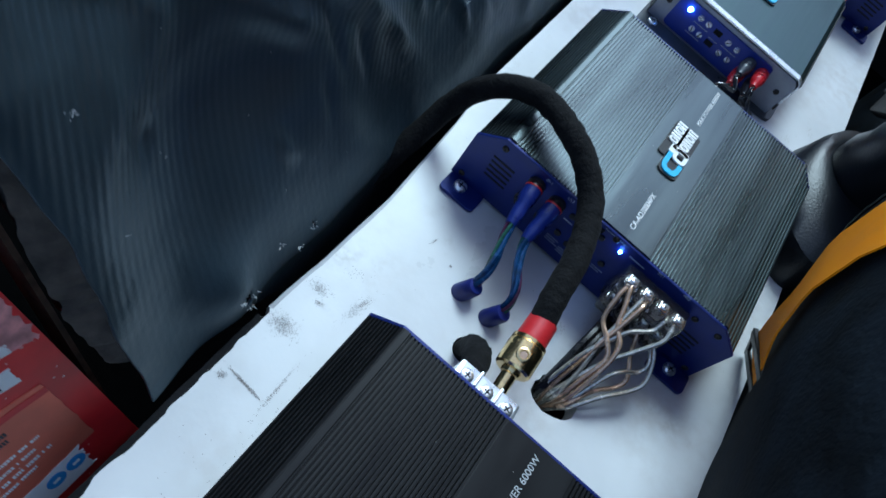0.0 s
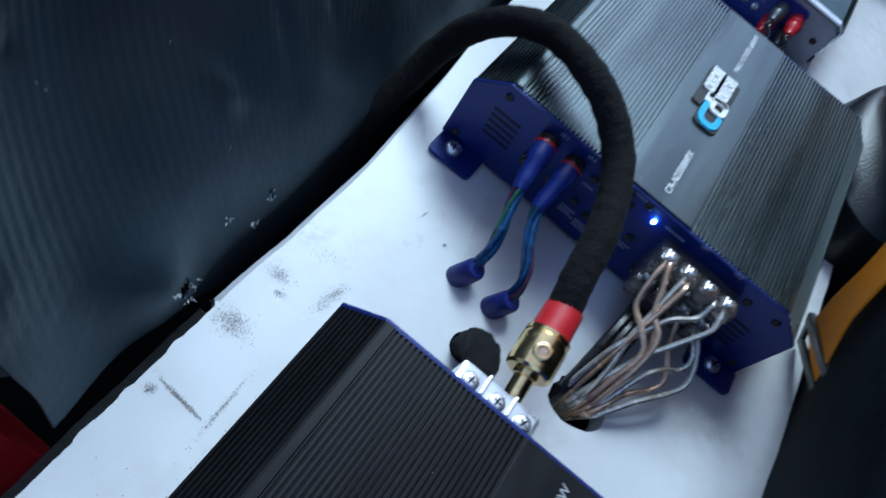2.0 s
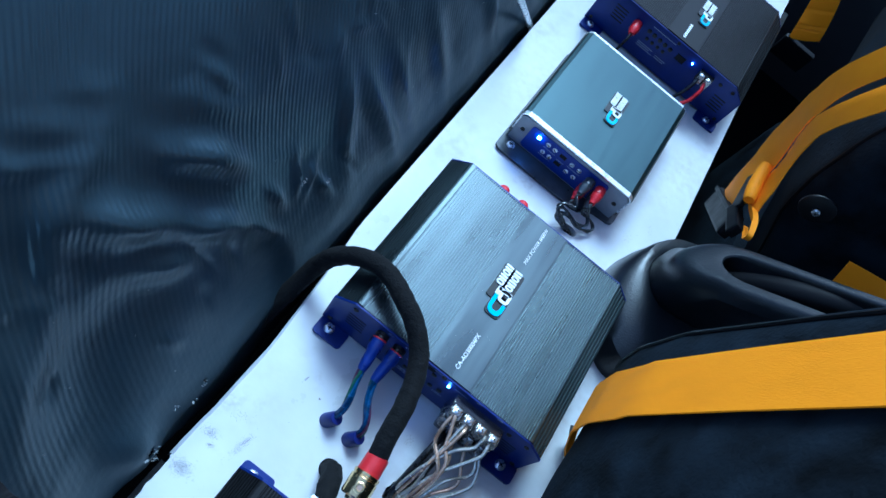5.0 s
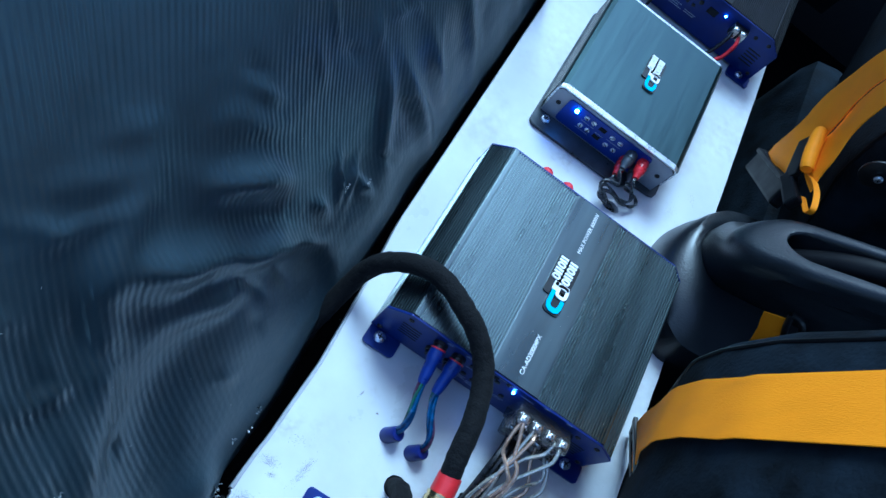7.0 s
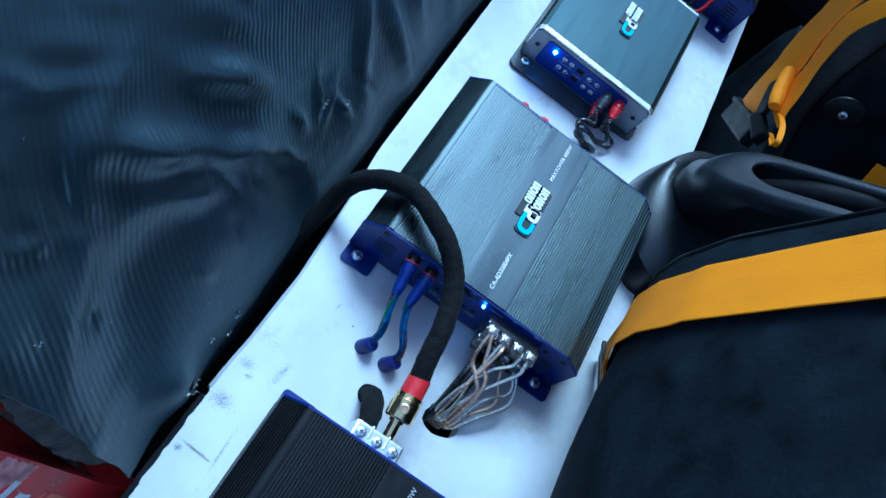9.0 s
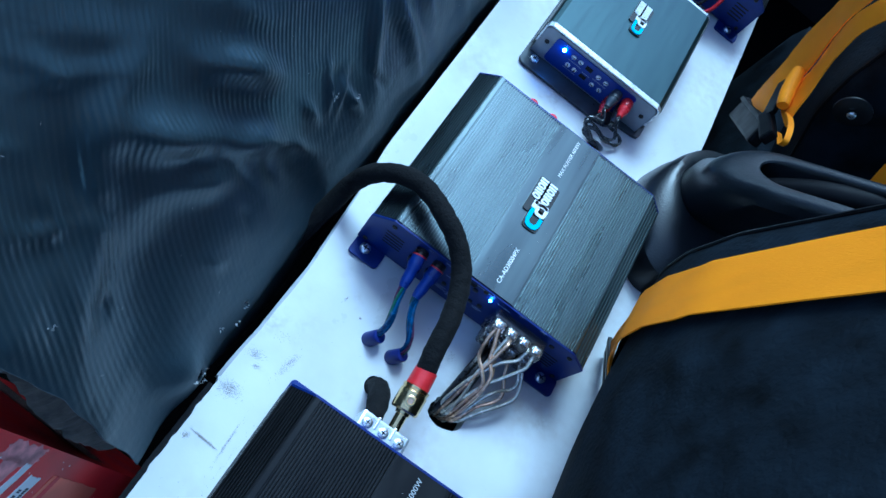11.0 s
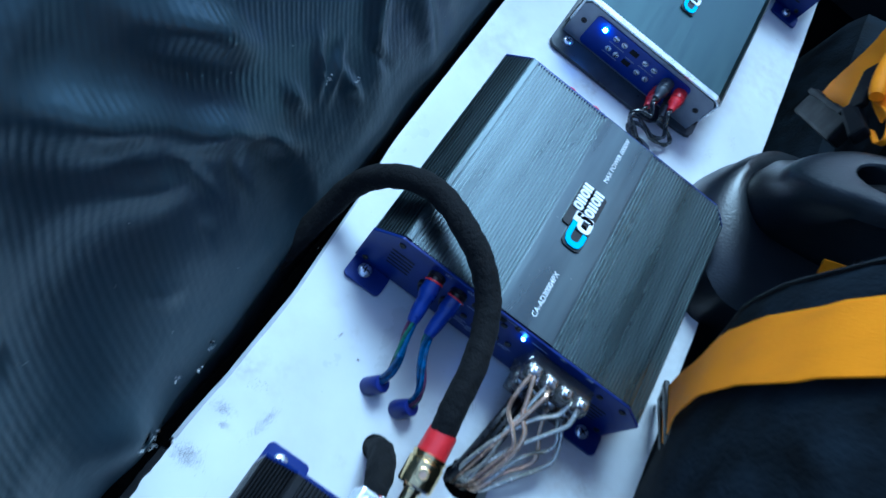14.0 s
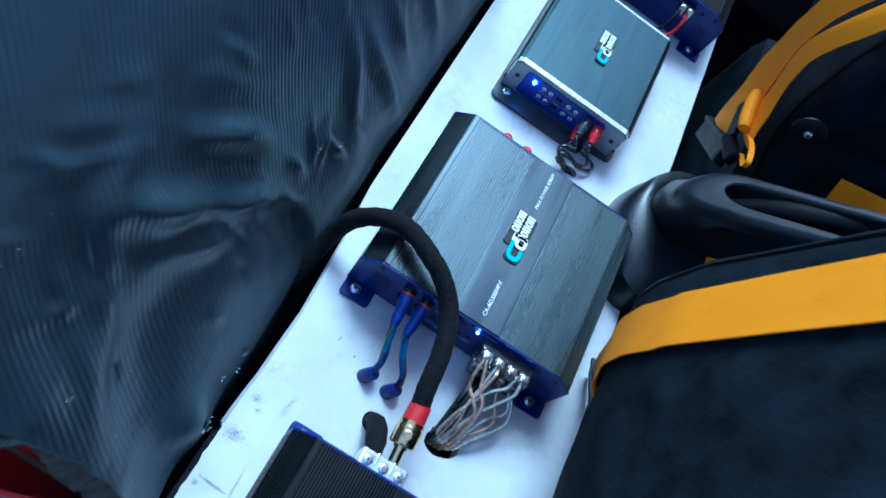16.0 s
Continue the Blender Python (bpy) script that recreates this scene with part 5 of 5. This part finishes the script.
def seat_point(a, z, mirror=False):
    """a: 0 at the front inner edge, over the inner corner, 1 at the outer front edge of the backrest."""
    inner, outer = seat_side(z), seat_side(z) - 0.50
    xb = seat_x(z)
    depth, r = 0.16, 0.035
    pieces = [depth - r, math.pi / 2 * r, 0.50 - 2 * r, math.pi / 2 * r, depth - r]
    s = a * sum(pieces)
    if s < pieces[0]:
        p = (xb + depth - s, inner)
    elif s < sum(pieces[:2]):
        t = (s - pieces[0]) / r
        p = (xb + r - r * math.sin(t), inner - r + r * math.cos(t))
    elif s < sum(pieces[:3]):
        t = s - sum(pieces[:2])
        p = (xb - 0.006 * math.sin(math.pi * t / pieces[2]), inner - r - t)
    elif s < sum(pieces[:4]):
        t = (s - sum(pieces[:3])) / r
        p = (xb + r - r * math.cos(t), outer + r - r * math.sin(t))
    else:
        t = s - sum(pieces[:4])
        p = (xb + r + t, outer)
    x, y = p
    x += 0.0025 * noise.noise((y * 7, z * 7, 3.0)) + 0.0012 * noise.noise((y * 22, z * 16, 1.0))
    x += 0.07 * max(0.0, -y - 0.06) * (1 if z < 0.2 else max(0.0, 1 - (z - 0.2) / 0.2))
    if mirror:
        x, y = x + 0.085, 2 * SEAT_MID - y
    return Vector((x, y, z))


def build_seat(mirror):
    seat = thing("seat", (0.42, -0.15 if not mirror else 0.62, -0.45), "front seat in black suede-like cloth with piped edges, seen from behind", "seat", "front seats")
    bm = bmesh.new()
    rows = []
    zs = np.linspace(-0.36, 0.90, 64)
    for z in zs:
        rows.append([bm.verts.new(seat_point(k / 70, float(z), mirror)) for k in range(71)])
    for a, b in zip(rows[:-1], rows[1:]):
        for k in range(70):
            bm.faces.new((a[k], a[k + 1], b[k + 1], b[k]))
        bm.faces.new((a[70], a[0], b[0], b[70]))
    bm.faces.new(rows[0][::-1])
    bm.faces.new(rows[-1])
    part("backrest", bm, M_SEAT, seat, "black suede-like cloth backrest", smooth=True)
    total = 0.125 * 2 + math.pi * 0.035 + 0.43
    for frac in (0.125 + 0.055 - 0.012, total - 0.125 - 0.043):
        bm = bmesh.new()
        line = [seat_point(frac / total, float(z), mirror) for z in np.linspace(-0.3, 0.88, 70)]
        add_tube(bm, line, 0.0022, 8)
        part("piping", bm, M_PIPING, seat, smooth=True)
    bm = bmesh.new()
    y0, y1 = (-0.40, 0.10) if not mirror else (2 * SEAT_MID - 0.10, 2 * SEAT_MID + 0.40)
    add_box(bm, (0.36, y0, -0.30), (0.90, y1, -0.05), 0.05)
    part("cushion", bm, M_SEAT, seat, smooth=True)
    bm = bmesh.new()
    add_box(bm, (0.38, y0 + 0.04, -0.445), (0.86, y1 - 0.04, -0.30), 0.01)
    part("seat_base", bm, M_BLACK, seat)
    if mirror:
        # recliner bolt and cover on the inner side
        yb = 2 * SEAT_MID - seat_side(0.186)
        bm = bmesh.new()
        add_turned(bm, (0.318, yb + 0.002, 0.186), (0, -1, 0), [(0, 0.019), (0.002, 0.019), (0.0035, 0.016), (0.004, 0.011)], 26)
        cover = part("recliner_cover", bm, M_BLACK, seat, "round black recliner cover", smooth=True)
        screw("recliner_bolt", (0.318, yb - 0.004, 0.186), (0, -1, 0), 0.0045, 0.003, M_ZINC, cover, "zinc bolt head")
    return seat


build_seat(False)
build_seat(True)


def ribbon(bm, centres, sides, width, thick=0.0014):
    """A strap: centre points, a sideways direction at each, and its width."""
    rows = []
    n = len(centres)
    for i, (c, s) in enumerate(zip(centres, sides)):
        t = (centres[min(i + 1, n - 1)] - centres[max(i - 1, 0)]).normalized()
        s = (s - t * s.dot(t)).normalized()
        nn = s.cross(t)
        rows.append([bm.verts.new(c + s * (width * u) + nn * w) for u, w in ((-0.5, 0), (-0.25, thick * 0.2), (0, thick * 0.3), (0.25, thick * 0.2), (0.5, 0), (0.5, -thick), (-0.5, -thick))])
    for a, b in zip(rows[:-1], rows[1:]):
        for k in range(7):
            bm.faces.new((a[k], a[(k + 1) % 7], b[(k + 1) % 7], b[k]))
    bm.faces.new(rows[0][::-1])
    bm.faces.new(rows[-1])


def near_belt():
    belt = thing("seat_belt", (0.28, 0.06, -0.02), "wide orange webbing strap running up the back of the seat", "seat belt", "orange belts")
    cs, ss = [], []
    for z in np.linspace(0.022, 0.90, 60):
        z = float(z)
        yc = float(np.interp(z, [-0.10, 0.022, 0.05, 0.10, 0.245, 0.49, 0.9], [0.066, 0.042, 0.043, 0.034, 0.004, -0.020, -0.055]))
        x = seat_x(z) - 0.0075
        low = min(1.0, max(0.0, (0.09 - z) / 0.06))
        cs.append(Vector((x, yc, z)))
        ss.append(Vector((-0.15 * low, 1.0, 0.05 - 0.40 * low)))
    bm = bmesh.new()
    ribbon(bm, cs, ss, 0.0475)
    part("webbing", bm, M_BELT, belt, smooth=True)
    bm = bmesh.new()
    a, b = Vector((0.2555, 0.0700, 0.0225)), Vector((0.2635, 0.0090, 0.0480))
    e = (b - a).normalized()
    w = (Vector((-0.45, 0, 1)) - e * e.dot(Vector((-0.45, 0, 1)))).normalized()
    m = Matrix((e, w, e.cross(w))).transposed().to_4x4()
    m.translation = (a + b) / 2
    half = (b - a).length / 2
    add_box(bm, (-half, -0.004, -0.0024), (half, 0.004, 0.0024), 0.0012, m)
    add_box(bm, (-half, -0.022, -0.0016), (-half + 0.006, 0.0, 0.0016), 0.0008, m)
    add_box(bm, (-half, -0.022, -0.0016), (half, -0.015, 0.0016), 0.0008, m)
    part("slide_plate", bm, M_BLACK, belt, "black strap slide")


near_belt()


def strap_between(bm, edge_a, edge_b, thick=0.0016, steps=8):
    """A strap whose two edges follow the given points, slightly bowed across."""
    left, right = spline(edge_a, steps), spline(edge_b, steps)
    rows = []
    for i, (p, q) in enumerate(zip(left, right)):
        along = left[min(i + 1, len(left) - 1)] - left[max(i - 1, 0)]
        nn = (q - p).cross(along).normalized()
        if nn.x > 0:
            nn = -nn
        w = (q - p).length
        rows.append([bm.verts.new(p.lerp(q, t) + nn * (0.05 * w * math.sin(math.pi * t) + 0.0006 * noise.noise((i * 0.4, t * 4, p.z * 30)))) for t in (0, 0.2, 0.4, 0.6, 0.8, 1)]
                    + [bm.verts.new(q - nn * thick), bm.verts.new(p - nn * thick)])
    n = len(rows[0])
    for p, q in zip(rows[:-1], rows[1:]):
        for k in range(n):
            bm.faces.new((p[k], p[(k + 1) % n], q[(k + 1) % n], q[k]))
    bm.faces.new(rows[0][::-1])
    bm.faces.new(rows[-1])


def far_belts():
    belt = thing("seat_belt", (0.28, 0.41, 0.0), "orange webbing strap rising from a black buckle behind the far seat", "seat belt", "orange belts")
    bm = bmesh.new()
    strap_between(bm, [(0.276, 0.452, 0.050), (0.272, 0.456, 0.066), (0.261, 0.440, 0.102), (0.254, 0.436, 0.134), (0.245, 0.437, 0.169), (0.232, 0.418, 0.222), (0.221, 0.399, 0.266), (0.215, 0.375, 0.33), (0.24, 0.35, 0.46), (0.29, 0.34, 0.65)],
                  [(0.276, 0.382, 0.098), (0.271, 0.385, 0.113), (0.268, 0.392, 0.140), (0.266, 0.402, 0.163), (0.260, 0.403, 0.185), (0.249, 0.398, 0.217), (0.237, 0.381, 0.259), (0.232, 0.355, 0.33), (0.26, 0.32, 0.46), (0.30, 0.30, 0.65)])
    part("webbing", bm, M_BELT, belt, smooth=True)
    bm = bmesh.new()
    strap_between(bm, [(0.270, 0.386, 0.130), (0.270, 0.398, 0.150), (0.268, 0.407, 0.172), (0.258, 0.405, 0.200), (0.243, 0.388, 0.240), (0.236, 0.372, 0.275), (0.240, 0.35, 0.34), (0.27, 0.33, 0.47)],
                  [(0.275, 0.330, 0.150), (0.271, 0.342, 0.164), (0.268, 0.352, 0.180), (0.262, 0.368, 0.203), (0.252, 0.362, 0.236), (0.245, 0.350, 0.272), (0.25, 0.325, 0.34), (0.28, 0.30, 0.47)])
    part("folded_webbing", bm, M_BELT, belt, smooth=True)
    bm = bmesh.new()
    add_tube(bm, spline([(0.262, 0.350, 0.1525), (0.260, 0.376, 0.1555), (0.260, 0.403, 0.1600)], 6), lambda t: 0.0078 * (1 - 0.22 * (2 * t - 1) ** 6), 16, 0.05)
    part("rolled_end", bm, M_BELT, belt, "rolled orange webbing end", smooth=True)

    def plate(a, b, up, half_w, half_t, bevel):
        """A flat bar from a to b, its width along up."""
        a, b = Vector(a), Vector(b)
        e = (b - a).normalized()
        w = (Vector(up) - e * e.dot(Vector(up))).normalized()
        m = Matrix((e, w, e.cross(w))).transposed().to_4x4()
        m.translation = (a + b) / 2
        bm = bmesh.new()
        add_box(bm, (-(b - a).length / 2, -half_w, -half_t), ((b - a).length / 2, half_w, half_t), bevel, m)
        return bm

    buckle = part("buckle", plate((0.279, 0.4590, 0.0310), (0.277, 0.350, 0.108), (0, 0.62, 0.78), 0.0160, 0.0075, 0.004), M_PIPING, belt, "black plastic strap guide")
    part("guide_lip", plate((0.2725, 0.4660, 0.0390), (0.2705, 0.372, 0.106), (0, 0.62, 0.78), 0.0030, 0.004, 0.0015), M_PIPING, buckle)
    part("tongue", plate((0.264, 0.410, 0.136), (0.264, 0.354, 0.129), (0, 0, 1), 0.0100, 0.0030, 0.0018), M_PIPING, buckle)
    part("tongue", plate((0.266, 0.364, 0.120), (0.268, 0.312, 0.140), (0.2, 0.3, 1), 0.0080, 0.006, 0.003), M_PIPING, buckle)
    bm = bmesh.new()
    line = spline([(0.272, 0.357, 0.143), (0.271, 0.338, 0.156), (0.271, 0.314, 0.166), (0.272, 0.294, 0.166), (0.274, 0.297, 0.156), (0.276, 0.312, 0.148), (0.278, 0.332, 0.138)], 8)
    ribbon(bm, line, [Vector((1, 0.1, 0.3))] * len(line), 0.006)
    part("webbing_loop", bm, M_BELT, belt, smooth=True)
    low = thing("lap_belt", (0.40, 0.34, 0.15), "orange lap strap lying beside the handbrake", "seat belt", "orange belts")
    bm = bmesh.new()
    line = spline([(0.379, 0.337, 0.168), (0.412, 0.337, 0.176), (0.462, 0.345, 0.180), (0.545, 0.38, 0.170)], 6)
    ribbon(bm, line, [Vector((0.0, 0.4, 1))] * len(line), 0.030)
    part("webbing", bm, M_BELT, low, smooth=True)
    end = thing("door_side_belt", (0.27, 0.86, 0.1), "orange strap crossing beyond the far amplifier", "seat belt", "orange belts")
    bm = bmesh.new()
    strap_between(bm, [(0.276, 0.89, 0.008), (0.268, 0.89, 0.034), (0.255, 0.89, 0.072), (0.238, 0.89, 0.120), (0.19, 0.90, 0.25)], [(0.314, 0.89, 0.036), (0.306, 0.89, 0.058), (0.290, 0.89, 0.094), (0.268, 0.89, 0.140), (0.22, 0.90, 0.28)])
    part("webbing", bm, M_BELT, end, smooth=True)
    bm = bmesh.new()
    add_box(bm, (0.270, 0.886, -0.028), (0.330, 0.898, 0.012), 0.003)
    part("anchor", bm, M_PIPING, end, "black strap anchor")


far_belts()


def buckle_strap():
    strap = thing("buckle_strap", (0.33, 0.19, 0.0), "short orange strap with a black plastic loop beside the handbrake", "seat belt", "orange belts")
    bm = bmesh.new()
    line = spline([(0.303, 0.202, 0.118), (0.310, 0.200, 0.106), (0.319, 0.198, 0.092), (0.332, 0.196, 0.060), (0.338, 0.195, 0.0)], 6)
    ribbon(bm, line, [Vector((0.84, 0, 0.54))] * len(line), 0.024)
    part("webbing", bm, M_BELT, strap, smooth=True)
    bm = bmesh.new()
    line = spline([(0.308, 0.201, 0.132), (0.318, 0.200, 0.133), (0.328, 0.199, 0.125), (0.338, 0.198, 0.108), (0.333, 0.197, 0.098), (0.318, 0.198, 0.115), (0.308, 0.201, 0.132)], 6)
    add_tube(bm, line, 0.0034, 10)
    part("loop", bm, M_BLACK, strap, "black plastic loop", smooth=True)


buckle_strap()


def handbrake():
    hb = thing("handbrake_cover", (0.30, 0.25, -0.10), "dark grained plastic handbrake cover between the seats, slotted for the lever", "handbrake")
    turned = -0.38      # the cover runs forward and a little towards the near seat

    def cover_point(a, b, z):
        """a forward along the cover from the slot's end, b across it, z measured from the sloping top."""
        x, y = 0.263 + a, 0.249 + b + turned * max(0.0, a)
        return x, y, 0.161 + 0.92 * (x - 0.263) - 0.25 * (y - 0.249) + z

    def shell(name, profile, label, middle):
        """A horseshoe round the slot: profile of (offset from the slot's middle line, height, whether from the sloping top, how far round the nose it reaches)."""
        bm = bmesh.new()
        rows = []
        st = [(float(t), 1.0, 0.0) for t in np.linspace(0.20, 0.018, 14)]
        st += [(0.018, math.cos(k), math.sin(k)) for k in np.linspace(0, math.pi, 30)[1:-1]]
        st += [(float(t), -1.0, 0.0) for t in np.linspace(0.018, 0.20, 14)]
        for t, side, front in st:
            row = []
            for off, nose, z, sloped in profile:
                taper = 1.0 - 1.6 * max(0.0, t - 0.018) if off > 0.03 and sloped else 1.0
                a = t - front * nose
                if sloped:
                    row.append(bm.verts.new(cover_point(a, side * off * taper, z)))
                else:
                    row.append(bm.verts.new((0.263 + a, middle(z) + side * off + 0.2 * max(0.0, a), z)))
            rows.append(row)
        for p, q in zip(rows[:-1], rows[1:]):
            for k in range(len(p) - 1):
                bm.faces.new((p[k], p[k + 1], q[k + 1], q[k]))
        return part(name, bm, M_CONSOLE, hb, label, smooth=True)

    shell("slotted_cover", [(0.0185, 0.0175, -0.060, True), (0.0185, 0.0175, -0.008, True), (0.0192, 0.0185, -0.003, True), (0.0206, 0.0205, -0.0006, True), (0.0235, 0.0270, 0.0004, True),
                            (0.0290, 0.0400, 0.0, True), (0.0330, 0.0460, -0.0014, True), (0.0360, 0.0495, -0.0050, True), (0.0378, 0.0512, -0.0110, True), (0.0388, 0.0505, -0.024, True),
                            (0.0400, 0.0470, 0.080, False), (0.0410, 0.0440, 0.040, False), (0.0410, 0.0440, -0.02, False)], "satin dark slotted cover", lambda z: 0.281 - 0.3 * max(0.0, z - 0.06))
    shell("base_shroud", [(0.0380, 0.0390, 0.030, False), (0.0420, 0.0440, 0.0545, False), (0.0440, 0.0455, 0.0575, False), (0.0520, 0.0490, 0.0585, False), (0.0660, 0.0560, 0.0570, False), (0.0820, 0.0640, 0.0500, False),
                          (0.0915, 0.0690, 0.0380, False), (0.0960, 0.0720, 0.0220, False), (0.0980, 0.0735, 0.000, False), (0.0990, 0.0740, -0.10, False)], "rounded lower shroud", lambda z: 0.252 + 0.027 * min(1.0, max(0.0, (z - 0.045) / 0.012)))
    bm = bmesh.new()
    add_tube(bm, spline([(0.275, 0.250, 0.120), (0.296, 0.245, 0.160), (0.330, 0.240, 0.200), (0.40, 0.235, 0.25), (0.56, 0.23, 0.32)], 8), lambda t: 0.0120 + 0.003 * t, 16)
    part("lever", bm, M_PIPING, hb, "black handbrake lever", smooth=True)


handbrake()

# ---- the open cabin round it ----


def slab(name, lo, hi, material, label, category="", bevel=0.0):
    bm = bmesh.new()
    add_box(bm, lo, hi, bevel)
    ob = part(name, bm, material)
    return tagged(ob, label, category or name.split("_")[0], kind="structure")


slab("floor", (-1.3, -1.1, -0.50), (1.6, 1.5, -0.45), M_CARPET, "dark carpeted cabin floor")
slab("wall_rear", (-1.35, -1.1, -0.45), (-1.30, 1.5, 1.02), M_TRIM, "dark rear cabin wall")
slab("wall_front", (1.60, -1.1, -0.45), (1.65, 1.5, 0.45), M_TRIM, "dark dashboard bulkhead")
slab("wall_far_door", (-1.3, 1.5, -0.45), (1.6, 1.55, 0.36), M_TRIM, "dark far door trim")
# near side stands open; this unseen wall is added to limit low light
slab("wall_near_door", (-1.3, -1.15, -0.45), (1.6, -1.10, 0.22), M_TRIM, "unseen dark low wall added on the near side to limit light")
slab("pillar_far", (-1.3, 1.5, 0.36), (-0.35, 1.55, 1.06), M_TRIM, "dark rear quarter panel")
# out of view, added to keep sky light off the seats and belts
slab("ceiling", (0.48, -1.1, 1.06), (1.6, 1.5, 1.10), M_TRIM, "unseen dark slab added over the front seats to block sky light")
slab("trim_enclosure", (0.0, -0.60, -0.45), (0.24, 1.00, -0.019), M_CARPET, "dark carpeted enclosure under the board")
# mesh-textured panel behind the far seat
slab("trim_side_panel", (0.266, 0.46, -0.30), (0.279, 1.05, -0.050), M_MESH, "dark woven mesh panel beyond the board edge")
